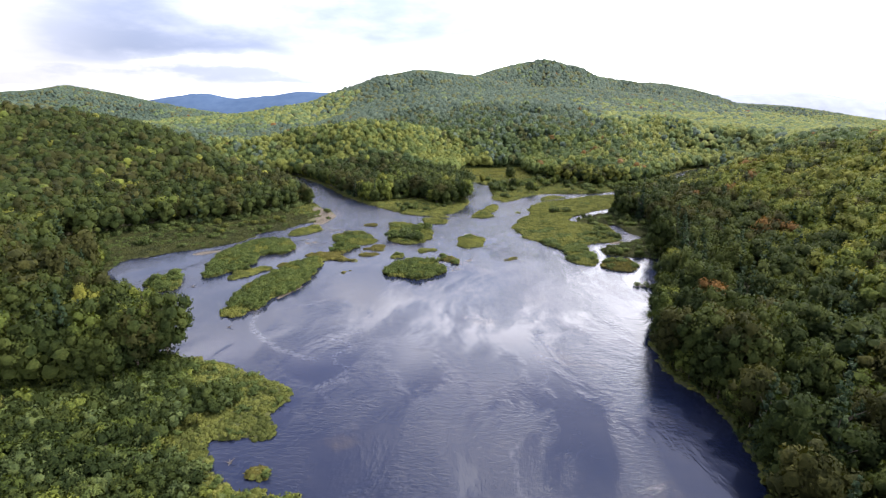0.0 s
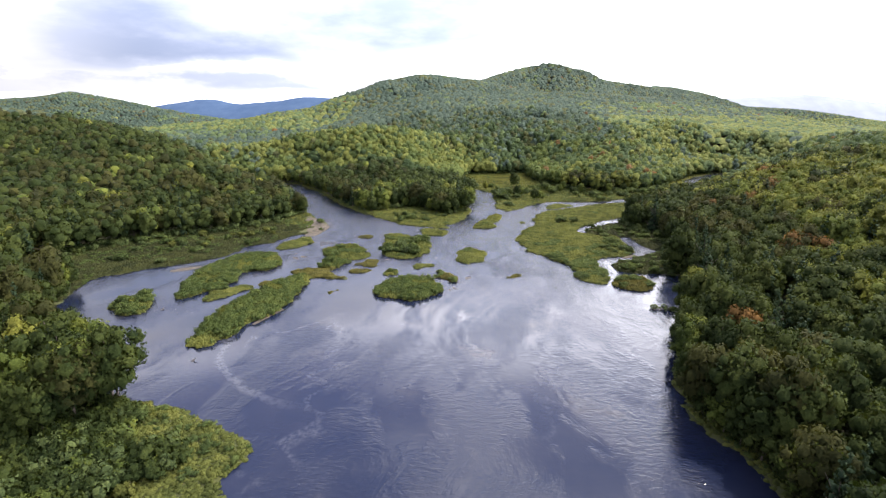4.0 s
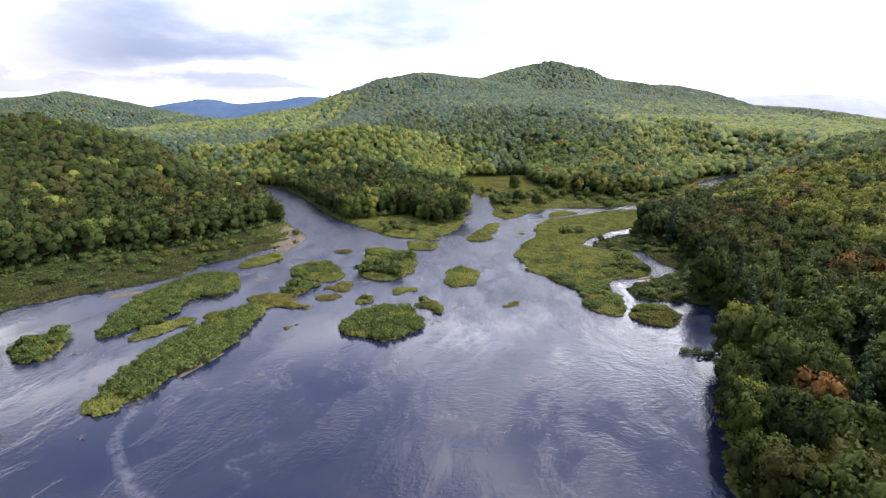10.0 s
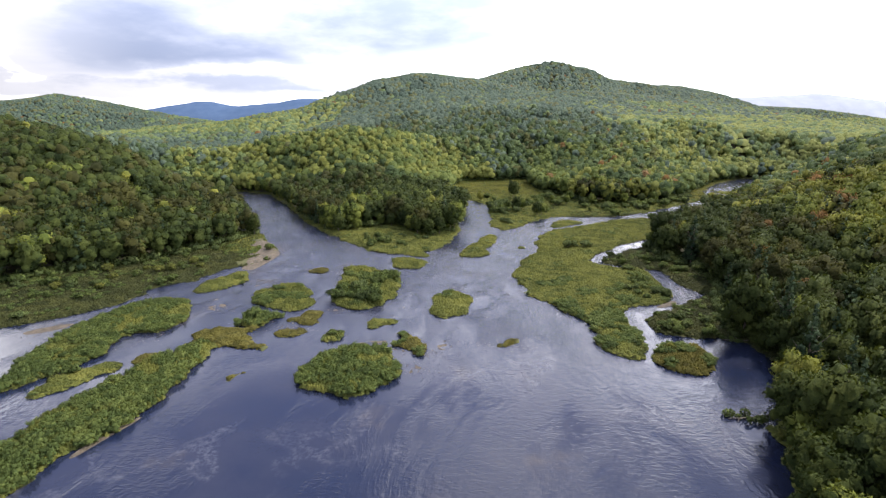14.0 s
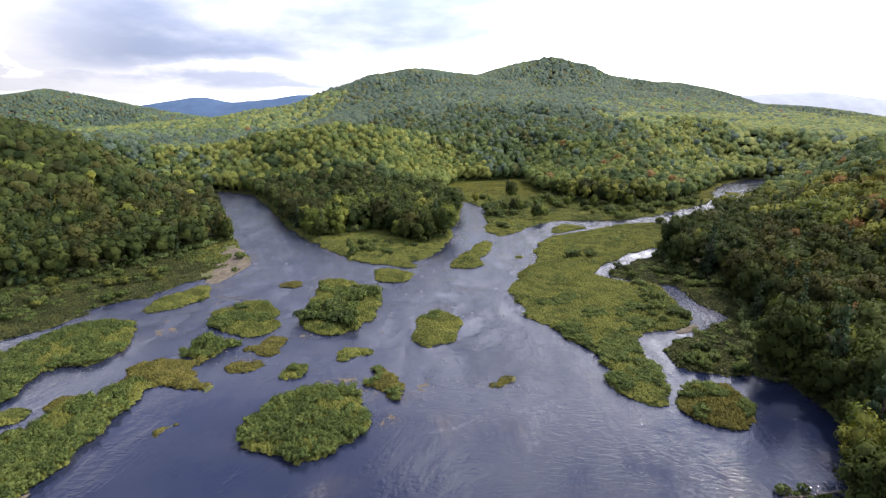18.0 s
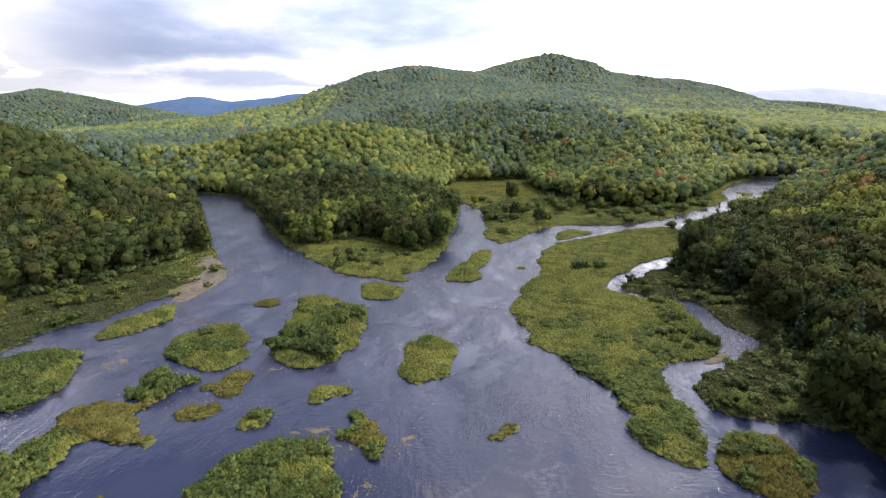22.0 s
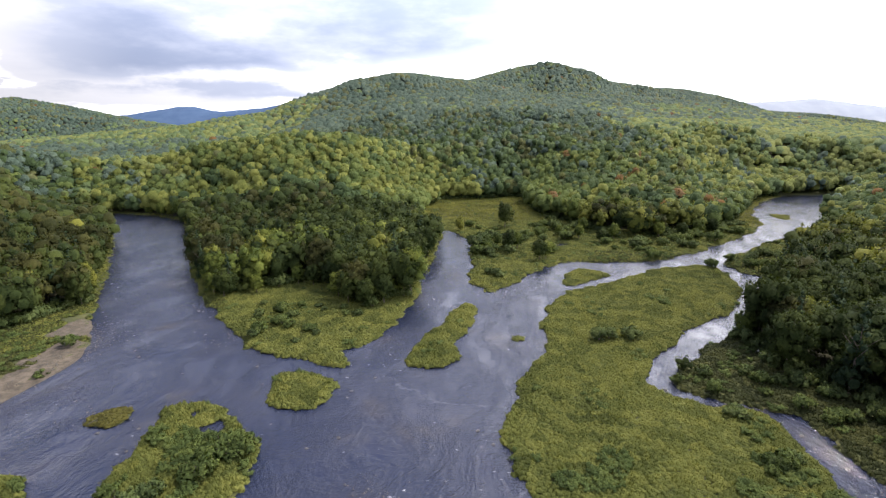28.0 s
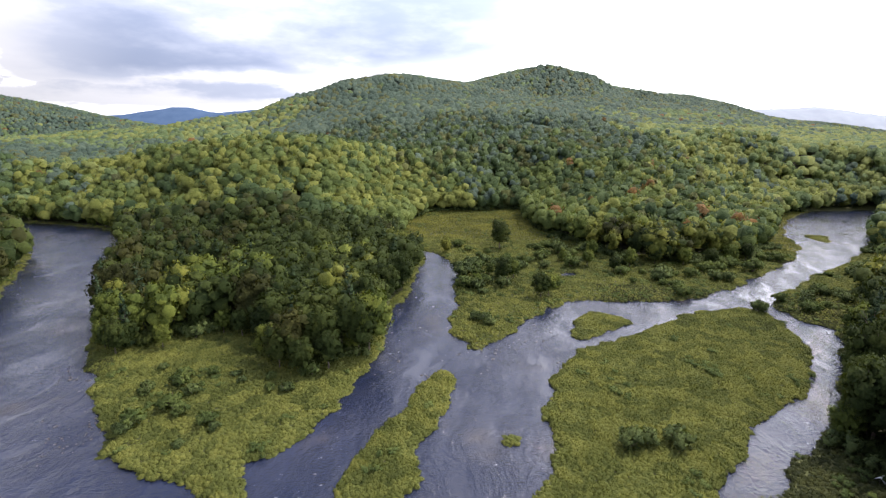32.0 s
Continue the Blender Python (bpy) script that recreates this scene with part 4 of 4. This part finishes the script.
# mountain and plain woods take the haze-coloured leaves
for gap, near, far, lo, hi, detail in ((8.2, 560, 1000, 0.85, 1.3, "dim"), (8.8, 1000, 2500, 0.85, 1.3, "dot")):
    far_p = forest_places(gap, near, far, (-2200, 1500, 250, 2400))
    forest("far_woods", "continuous woods covering the mountain and plain", far_p, sun_and_shade(far_p, kinds(far_p, 0.05)), rng.uniform(lo, hi, len(far_p)), detail, 0.66, LEAF_FAR)


def low_plants(name, label, p, height, shrub_share, category, sedge=None):
    """Sedge tufts and, where the share says so, low shrubs."""
    z = look_up(Z, p[:, 0], p[:, 1])
    ok = z > -0.12
    p, z = p[ok], z[ok]
    if not len(p):
        return
    shrub_share = shrub_share + 0.5 * step(300, 225, p[:, 1]) if name == "marsh_island" else shrub_share
    patch = vnoise(p[:, 0], p[:, 1], 7, 21) * 0.7 + vnoise(p[:, 0], p[:, 1], 2.5, 22) * 0.3
    is_shrub = (patch < 0.18 + 0.62 * shrub_share) & (rng.random(len(p)) < np.where((category == "island") & (np.asarray(shrub_share) > 0.25), 0.45, 0.12)) & (np.asarray(shrub_share) > 0)
    pos = np.column_stack([p, z])
    which = np.where(is_shrub, len(SEDGE_T) + rng.integers(0, 5, len(p)), rng.integers(0, len(SEDGE_T), len(p)))
    sc = np.where(is_shrub, rng.uniform(0.5, 0.95, len(p)), rng.uniform(0.8, 1.3, len(p)))
    tall = np.where(is_shrub, height / 2.0 * rng.uniform(0.7, 1.45, len(p)), height * rng.uniform(0.55, 1.0, len(p)) * (0.40 + 1.25 * vnoise(p[:, 0], p[:, 1], 2.0, 23)))
    ob = planted(name, SEDGE_T + SHRUB_LOW, which, pos, sc, [sedge or SEDGE, SHRUB], is_shrub.astype(int), tall)
    return tagged(ob, label, category, kind="stuff")


for (nm, label, high, share, _), poly in zip(ISLANDS, BOUND):
    (x0, y0), (x1, y1) = poly.min(0) - 1, poly.max(0) + 1
    p = scattered(x0, x1, y0, y1, 0.72)
    p = p[(look_up(LAND, p[:, 0], p[:, 1]) > -0.25 + 0.5 * vnoise(p[:, 0], p[:, 1], 1.3, 27)) & (inside_by(p[:, 0], p[:, 1], poly) > -2.5)]
    low_plants(nm, label, p, high, share, "island", WEED if nm.startswith("weed") or nm.startswith("scrub") else None)

for (x0, x1, y0, y1), gap, reach, label, share in (((-215, -100, 150, 330), 0.9, 9999, "wet meadow with low scrub below the forest", 0.45), ((-142, -18, 42, 110), 0.9, 9999, "thick green scrub and sedge beside the bay", 0.75),
                                            ((-142, -18, -75, 42), 1.5, 9999, "rough grass and scrub behind the bay", 0.6),
                                            ((30, 110, 205, 420), 1.0, 9999, "sedge bank along the side channel", 0.6), ((-150, -30, 282, 372), 0.8, 9999, "yellow-green meadow at the delta tip", 0.2),
                                            ((-80, 220, 340, 492), 1.0, 9999, "open meadow with scattered scrub before the woods", 0.4), ((-80, 220, 492, 650), 1.3, 9999, "golden meadow of drying grass before the far woods", 0.25),
                                                   ((28, 72, 45, 205), 1.1, 3.5, "narrow grassy bank under the trees", 0.4), ((-330, -120, 330, 500), 1.3, 4.0, "narrow grassy bank along the far channel", 0.2)):
    p = scattered(x0, x1, y0, y1, gap)
    land = look_up(LAND, p[:, 0], p[:, 1])
    p = p[(land > -0.3) & (land < reach) & ((open_by(p) > -9.0) | (land < 3.5))]
    p = p[~on_island(p)]
    bare = inside_by(p[:, 0], p[:, 1], rounded(GRAVEL_POINT)) + 15.0 * (vnoise(p[:, 0], p[:, 1], 4.0, 44) - 0.55)
    p = p[bare < 0.0]
    low_plants("meadow", label, p, 0.85, share, "meadow", SHADED_SEDGE if label.startswith(("wet", "rough", "sedge bank")) else GOLD if label.startswith("golden") else None)

for (x0, x1, y0, y1), label in (((-215, -100, 90, 340), "leafy undergrowth where forest meets wet meadow"), ((-150, -30, 300, 375), "leafy undergrowth round the delta wood"), ((30, 110, 20, 420), "shaded undergrowth along the creek bank"),
                                ((-80, 220, 398, 660), "leafy undergrowth before the far woods")):
    p = scattered(x0, x1, y0, y1, 2.1)
    land, reach = look_up(LAND, p[:, 0], p[:, 1]), open_by(p)
    rim = 5.0 * vnoise(p[:, 0], p[:, 1], 9, 51)
    rim = np.where((p[:, 1] > 398) & (p[:, 0] > -30) & (land > 7) & (p[:, 1] < 500), 44.0 * (vnoise(p[:, 0], p[:, 1], 13, 52) - 0.42), rim)
    p = p[(land > 1.0) & (reach < rim - 1.5) & (reach > -6.5) & ~on_island(p)]
    big = rng.uniform(0.7, 1.5, len(p))
    ob = planted("undergrowth", SHRUB_LOW, rng.integers(0, 5, len(p)), np.column_stack([p, look_up(Z, p[:, 0], p[:, 1])]), big, [ALDER, LEAF[1]], rng.integers(0, 2, len(p)), big * rng.uniform(0.9, 1.5, len(p)))
    tagged(ob, label, "bushes", kind="stuff")

p = scattered(-142, -24, -15, 99, 1.9)
land = look_up(LAND, p[:, 0], p[:, 1])
p = p[(land > 2.4 + (2.0 + 12.0 * vnoise(p[:, 0], p[:, 1], 12, 53)) * step(60, 72, p[:, 1]) * step(-84, -70, p[:, 0])) & (open_by(p) > -8)]
big = rng.uniform(0.8, 1.6, len(p)) * (0.7 + 0.6 * vnoise(p[:, 0], p[:, 1], 9, 54))
# dark green scrub, mostly in LEAF[1]: the shade here is put into colour
ob = planted("undergrowth", SHRUB_LOW, rng.integers(0, 5, len(p)), np.column_stack([p, look_up(Z, p[:, 0], p[:, 1])]), big, [ALDER, LEAF[1], LEAF[0]], rng.choice(3, len(p), p=(0.15, 0.70, 0.15)), big * rng.uniform(0.9, 1.4, len(p)))
tagged(ob, "dense dark green alder scrub beside the bay", "bushes", kind="stuff")

# ---- shrubs, gravel, stones, drift wood ----


def part(name, me, parent, label=""):
    ob = new(name, me)
    ob.parent = parent
    return tagged(ob, label)


def stems_mesh(seed):
    bm, r = bmesh.new(), random.Random(seed)
    for i in range(6):
        a = i * 1.05 + r.uniform(-0.3, 0.3)
        top = Vector((math.cos(a) * 0.9, math.sin(a) * 0.9, r.uniform(1.1, 1.7)))
        m = top.to_track_quat("Z", "Y").to_matrix().to_4x4()
        bmesh.ops.create_cone(bm, segments=5, radius1=0.05, radius2=0.02, depth=top.length + 0.3, cap_ends=True, matrix=m @ Matrix.Translation((0, 0, top.length / 2 - 0.1)))
    me = bpy.data.meshes.new("stem_clump")
    bm.to_mesh(me)
    bm.free()
    me.materials.append(BARK)
    return me


STEMS = [stems_mesh(s) for s in range(3)]
SHRUB_FULL = [template(100 + s, shrub_lobes, 12, 480, 0.24) for s in range(5)]
FOLIAGE = {}


def shrub(x, y, size, mat, label, group):
    """A bush of its own: stems and foliage."""
    v = int(rng.integers(0, 5))
    if (v, mat) not in FOLIAGE:
        FOLIAGE[(v, mat)] = mesh_of("foliage", *SHRUB_FULL[v][:3], [(SHRUB, ALDER, SEDGE, LEAF[2])[mat]], smooth=True, normals=SHRUB_FULL[v][3])
    ob = new("shrub")
    z = float(look_up(Z, x, y))
    ob.matrix_world = pose(x, y, max(z, -0.1), 0, 0, float(rng.uniform(0, 360))) @ Matrix.Diagonal((size, size, size * float(rng.uniform(0.85, 1.15)), 1))
    part("stem_clump", STEMS[v % 3], ob)
    part("foliage", FOLIAGE[(v, mat)], ob)
    return tagged(ob, label, "shrub", group)


for x, y, sz in ((21.5, 315, 1.9), (24.5, 316, 1.6), (30.5, 317, 2.1)):
    shrub(x, y, sz, 1, "rounded dark green bush standing in the sedge marsh", "bushes on the marsh")
for x, y, sz in ((-10, 372, 1.7), (-13, 374, 1.4), (-8, 370, 1.3), (-107, 341, 1.6), (-90, 346, 1.8), (-66, 327, 0.9), (-86, 328, 0.9)):
    shrub(x, y, sz, 1, "dark bush at the edge of the meadow", "bushes at the delta")


for x, y, sz in ((-83, 209, 1.7), (-85, 210.5, 1.2), (-80.5, 208, 1.3), (-133, 149, 1.6), (-130.5, 145.5, 1.3), (-132, 158, 1.6), (-127, 147, 1.2), (-134.5, 152, 1.2), (-53.5, 201, 0.9), (-129.5, 156.5, 1.0), (51, 203, 0.5), (-77, 213, 0.6)):
    shrub(x, y, sz, 0, "dense green bush covering a small islet", "bushes on the islets")


def thicket(n, box, lo, hi, mats, label, group, gate=1.0):
    """Bushes strewn over a stretch of the plan, on land that no forest covers."""
    made = tries = 0
    while made < n and tries < n * 40:
        tries += 1
        x, y = float(rng.uniform(box[0], box[1])), float(rng.uniform(box[2], box[3]))
        if look_up(LAND, x, y) < gate or vnoise(x, y, 14, 31) < 0.45:
            continue
        if open_by(np.array([(x, y)]))[0] < 0 and not on_island(np.array([(x, y)]))[0]:
            continue
        shrub(x, y, float(rng.uniform(lo, hi)), mats[made % len(mats)], label, group)
        made += 1


thicket(30, (-68, -49, 228, 258), 1.1, 1.9, (0, 0, 1), "dense green bush crowning the island", "bushes on the humped island")
thicket(44, (-200, -122, 180, 312), 0.9, 1.9, (0, 0, 1, 2), "green willow bush in the wet meadow", "bushes in the meadow")
thicket(60, (-40, 130, 395, 480), 1.0, 2.2, (0, 1, 0, 0), "grey-green alder bush before the woods", "bushes before the woods")
thicket(30, (-30, 110, 402, 470), 1.9, 3.0, (1, 0), "tall grey-green alder bush before the woods", "bushes before the woods")
thicket(46, (38, 72, 212, 300), 0.8, 1.6, (0, 1), "green bush on the shaded creek bank", "bushes on the creek bank")
thicket(24, (-82, -42, 300, 332), 0.8, 1.7, (0, 0, 1), "low willow bush on the delta meadow", "bushes at the delta")
thicket(36, (-120, -48, 50, 95), 1.0, 1.9, (0, 0, 1, 2), "dense green bush beside the bay", "bushes beside the bay")
thicket(14, (-98, -82, 128, 186), 0.7, 1.1, (0, 0, 2), "low willow bush on the long island", "bushes on the long island")
thicket(14, (-130, -108, 165, 215), 0.7, 1.1, (0, 0, 1), "low willow bush on the marsh strip", "bushes on the marsh strip")
thicket(8, (36, 50, 196, 210), 0.5, 0.9, (0, 2), "brownish bush on the islet", "bushes on the islet", 0.4)
thicket(8, (-50, -31, 172, 194), 0.6, 0.9, (0, 0), "low willow bush on the oval island", "bushes on the oval island")
for x, y, k, sz in ((-86, 95, 1, 1.25), (-91, 91, 0, 1.2), (-90, 100, 1, 1.3), (-97, 95, 1, 1.3), (-98, 86, 0, 1.15), (-104, 90, 1, 1.25), (-99, 104, 0, 1.2), (-107, 82, 1, 1.2), (-110, 98, 2, 1.25), (-113, 88, 1, 1.2), (-117, 80, 0, 1.2), (-108, 108, 1, 1.2), (-120, 96, 1, 1.3), (-10, 472, 1, 1.05), (-6, 416, 1, 0.7), (-2, 420, 0, 0.6), (8, 399, 1, 0.7), (11, 402, 0, 0.6), (-12, 424, 0, 0.4), (30, 446, 0, 0.55), (60, 452, 1, 0.6), (18, 470, 1, 0.55), (40, 438, 1, 0.5), (48, 446, 0, 0.6), (72, 452, 0, 0.65), (85, 456, 1, 0.6), (95, 462, 0, 0.65), (105, 470, 1, 0.6), (20, 452, 0, 0.45), (2, 440, 0, 0.4), (14, 412, 0, 0.4), (-16, 408, 0, 0.4), (34, 462, 0, 0.6),
                    (-110, 336, 0, 0.6), (-104, 338, 1, 0.55), (-118, 345, 0, 0.65), (-95, 339, 0, 0.5), (-160, 300, 0, 0.5), (-172, 262, 1, 0.5),
                    (-101, 346, 1, 0.7), (-93, 351, 1, 0.55), (-84, 350, 0, 0.5), (-77, 348, 1, 0.6), (-69, 346, 1, 0.75), (-63, 337, 0, 0.7), (-58, 333, 1, 0.8), (-51, 331, 1, 0.7), (-46, 335, 1, 0.75), (-43, 345, 0, 0.6), (-104, 333, 1, 0.75), (-112, 341, 1, 0.6)):
    tree_object(k, int(rng.integers(0, 6)), (x, y, float(look_up(Z, x, y)) - 0.1), sz, float(rng.uniform(0, 360)))


def stone_mesh(seed):
    bm, r = bmesh.new(), random.Random(seed)
    bmesh.ops.create_icosphere(bm, subdivisions=2, radius=0.5)
    for v in bm.verts:
        k = 0.80 + 0.5 * noise.noise(v.co * 2.1 + Vector((seed * 7.3, 0, 0)))
        v.co = Vector((v.co.x * 1.25, v.co.y, v.co.z * 0.62)) * k
    me = bpy.data.meshes.new("boulder")
    bm.to_mesh(me)
    bm.free()
    me.materials.append(STONE)
    return me


BOULDERS = [stone_mesh(s) for s in range(6)]


def boulder(x, y, size):
    ob = new("boulder", BOULDERS[int(rng.integers(0, 6))])
    ob.matrix_world = pose(x, y, max(float(look_up(Z, x, y)), -0.08), 0, 0, float(rng.uniform(0, 360))) @ Matrix.Diagonal((size, size, size, 1))
    return tagged(ob, "grey rounded boulder breaking the river surface", "boulder", "boulders in the river")


def in_water(n, box, lo, hi, gate=-0.6):
    made = 0
    for _ in range(n * 30):
        if made == n:
            break
        x, y = float(rng.uniform(box[0], box[1])), float(rng.uniform(box[2], box[3]))
        deep = -float(look_up(LAND, x, y))
        if deep > -gate and (deep < 4 or rng.random() < 0.3):
            boulder(x, y, float(rng.uniform(lo, hi)))
            made += 1


for box, n in (((-40, 2, 335, 460), 60), ((-20, 12, 345, 400), 26), ((-200, -90, 290, 450), 70), ((-110, -20, 200, 300), 60), ((30, 62, 240, 300), 20), ((40, 150, 380, 470), 40), ((-15, 30, 215, 300), 14)):
    in_water(n, box, 0.35, 1.1)


def pebbles(name, label, spots, size):
    """Loose stones round the given spots: x, y, reach along x and y, number."""
    t = [(OCTA_V * (1.0, 0.8, 0.55), np.zeros((0, 4), int), OCTA_F)]
    for k in range(3):
        r = np.random.default_rng(200 + k)
        t.append((OCTA_V * (1.0, 0.8, 0.5) * r.uniform(0.7, 1.3, (6, 1)), np.zeros((0, 4), int), OCTA_F))
    p = np.concatenate([np.array((x, y)) + rng.normal(size=(n, 2)) * (a, b) for x, y, a, b, n in spots])
    z = look_up(Z, p[:, 0], p[:, 1])
    ok = z < 0.75
    p = np.column_stack([p, np.maximum(z, -0.04)])[ok]
    ob = planted(name, t, rng.integers(0, 4, len(p)), p, rng.uniform(size * 0.5, size * 1.6, len(p)), [STONE, SAND], (rng.random(len(p)) < 0.5).astype(int))
    return tagged(ob, label, "stones", kind="stuff")


pebbles("pebbles", "wet pebbles and cobbles over shallow riffles", [(-100, 246, 4, 1.5, 420), (-100, 242, 6, 3, 80), (-100, 217, 4, 2, 160), (-6, 203, 7, 1.2, 160), (-26, 186, 3, 2, 140), (-39, 199, 2.5, 1, 140), (-24, 195, 2.5, 1.5, 140), (-68, 205, 3, 1.2, 160),
                                                                   (-86, 262, 3, 2, 160), (-62, 220, 3, 1.5, 80), (-106, 192, 2, 3, 120), (-118, 149, 5, 1.5, 60), (60, 258, 2, 5, 160), (-24, 250, 3, 2, 60)], 0.20)
pebbles("pebbles", "pale cobbles along the gravel point", [(-118, 285, 3, 7, 420), (-128, 300, 5, 5, 320), (-116, 264, 2, 5, 260), (-220, 468, 14, 5, 300), (-270, 490, 14, 3, 200), (-84, 305, 3, 6, 80), (-105, 327, 5, 4, 120), (-142, 192, 3, 3, 200)], 0.26)


def gravel_sheet(name, label, outline, lift=0.07):
    """A sheet of gravel that lies on the ground inside the outline, just above the water at its rim."""
    poly = rounded(outline)
    c = poly.mean(0)
    poly = c + (poly - c) * (0.84 + 0.3 * vnoise(poly[:, 0], poly[:, 1], 6.0, 42))[:, None]
    v = []
    for k in np.linspace(1, 0, 9):
        q = c + (poly - c) * k
        z = np.maximum(look_up(Z, q[:, 0], q[:, 1]), -0.02) + lift * (1 if k < 1 else -0.6) + 0.05 * vnoise(q[:, 0], q[:, 1], 1.2, 41)
        v.append(np.column_stack([q, z]))
    n = len(poly)
    ids = np.arange(9 * n).reshape(9, n)
    f = np.stack([ids[:-1], np.roll(ids[:-1], -1, 1), np.roll(ids[1:], -1, 1), ids[1:]], -1).reshape(-1, 4)
    return tagged(new(name, mesh_of(name, np.concatenate(v), f, [], [SAND], smooth=True)), label, "gravel bar")


gravel_sheet("gravel_bar", "pale gravel point with a few weeds", GRAVEL_POINT)
gravel_sheet("gravel_bar", "tan mud flat beside the marsh strip", [(-148, 188), (-145, 193), (-138, 198), (-136, 196), (-139, 191), (-144, 187)])
gravel_sheet("gravel_bar", "small sand bank at the creek bend", [(44, 239), (48, 243), (53, 248), (54, 245), (49, 240)], 0.2)
gravel_sheet("gravel_bar", "pale sandy ledge along the long island", [(-82.4, 141), (-81.6, 148), (-79.0, 157), (-77.3, 157), (-79.7, 147.6), (-80.8, 141)], 0.10)


def shoal(x, y, a, b, turn, label):
    """A ragged flat of stones that just breaks the surface."""
    c, s = math.cos(radians(turn)), math.sin(radians(turn))
    pts = []
    for i in range(14):
        w = i / 14 * 2 * math.pi
        q = float(rng.uniform(0.6, 1.15))
        u, v = a * q * math.cos(w), b * q * math.sin(w)
        pts.append((x + u * c - v * s, y + u * s + v * c))
    return gravel_sheet("gravel_bar", label, pts, -0.006)


for x, y, a, b, turn in ((-97, 240.5, 5, 1.6, 25), (-102, 217, 3, 3.5, 60), (-41, 199, 4.2, 1.1, 15), (-25, 185.5, 2.6, 1.5, 70), (-20, 199.5, 2.2, 1.8, 30), (-85, 261, 3.4, 1.5, 40), (-69, 202.5, 5, 1.6, 10), (-33, 196, 3, 0.8, -20), (-106, 224, 2.2, 1.2, 40), (-60, 221, 2.4, 0.9, 30)):
    shoal(x, y, a, b, turn, "low flat of wet brown stones in the shallows")


def rod(bm, a, b, ra, rb, sides=6):
    a, b = Vector(a), Vector(b)
    m = (b - a).to_track_quat("Z", "Y").to_matrix().to_4x4()
    m.translation = (a + b) / 2
    bmesh.ops.create_cone(bm, segments=sides, radius1=ra, radius2=rb, depth=(b - a).length, cap_ends=True, matrix=m)


def rods(name, list_of, mat):
    bm = bmesh.new()
    for r in list_of:
        rod(bm, *r)
    me = bpy.data.meshes.new(name)
    bm.to_mesh(me)
    bm.free()
    me.materials.append(mat)
    return me


def fallen_tree(x, y, turn, size):
    """A tree lying out from the bank with some leaves left."""
    r = random.Random(5)
    ob = new("fallen_tree")
    ob.matrix_world = pose(x, y, 0.1, 0, 0, turn) @ Matrix.Diagonal((size, size, size, 1))
    part("trunk", rods("trunk", [((0, 0, 0.5), (5, 0.3, 0.3), 0.26, 0.2), ((5, 0.3, 0.3), (10, -0.3, 0.05), 0.2, 0.08)], WOOD), ob)
    part("branches", rods("branches", [((2 + i, 0.1, 0.3), (3 + i + r.uniform(0, 1), r.choice((-1, 1)) * r.uniform(1.2, 2.6), r.uniform(0.2, 1.2)), 0.08, 0.03, 5) for i in range(7)], WOOD), ob)
    lb = np.array([(3 + i * 0.95, r.uniform(-1.6, 1.6), r.uniform(0.2, 0.7), r.uniform(0.5, 1.0)) for i in range(8)])
    v, f = leaf_cards(np.random.default_rng(9), lb, 340, 0.5)
    part("foliage", mesh_of("foliage", v, [], f, [SHRUB]), ob)
    return tagged(ob, "fallen leafy tree lying from the bank into water", "fallen tree")


fallen_tree(54, 178, 196, 1.0)
fallen_tree(64, 216, 178, 0.7)
for x, y, turn in ((-84, 118, 20), (-118, 149, 70), (-50, 64, 10)):
    ob = new("driftwood")
    ob.matrix_world = pose(x, y, -0.05, 0, 0, turn)
    part("stump", rods("stump", [((0, 0, -0.3), (0.3, 0.1, 0.6), 0.22, 0.12), ((0.3, 0.1, 0.5), (0.9, 0.4, 0.9), 0.1, 0.04)], WOOD), ob)
    part("root", rods("root", [((0, 0, 0.1), (-0.9, 0.2, 0.35), 0.1, 0.03), ((0, 0, 0.1), (0.1, -0.9, 0.3), 0.09, 0.03), ((0, 0, 0.1), (-0.3, 0.8, 0.4), 0.08, 0.03)], WOOD), ob)
    tagged(ob, "grey snag of driftwood in shallow water", "driftwood")


def white_sheet(x, y):
    """A small white cover pitched over a ridge at the forest edge."""
    gx, gy = np.meshgrid(np.linspace(-1, 1, 15), np.linspace(-1, 1, 11), indexing="ij")
    z = 1.15 * (1 - np.abs(gy) ** 1.3) * (0.85 + 0.15 * np.cos(gx * 2.5)) + 0.05 * np.sin(gx * 7) * np.abs(gy)
    v = np.stack([gx * 1.3, gy * 1.0, z], -1).reshape(-1, 3)
    n = np.arange(15 * 11).reshape(15, 11)
    f = np.stack([n[:-1, :-1], n[1:, :-1], n[1:, 1:], n[:-1, 1:]], -1).reshape(-1, 4)
    ob = new("tent")
    ob.matrix_world = pose(x, y, float(look_up(Z, x, y)) + 0.35, 0, 0, 25)
    part("canvas", mesh_of("canvas", v, f, [], [CLOTH], smooth=True), ob)
    part("ridge_pole", rods("ridge_pole", [((-1.35, 0, 1.12), (1.35, 0, 1.12), 0.03, 0.03)], WOOD), ob)
    part("pole", rods("pole", [((-1.3, 0, -0.4), (-1.3, 0, 1.12), 0.03, 0.03)], WOOD), ob)
    part("pole", rods("pole", [((1.3, 0, -0.4), (1.3, 0, 1.12), 0.03, 0.03)], WOOD), ob)
    return tagged(ob, "small white canvas shelter at the forest edge", "tent")


white_sheet(62, 312)
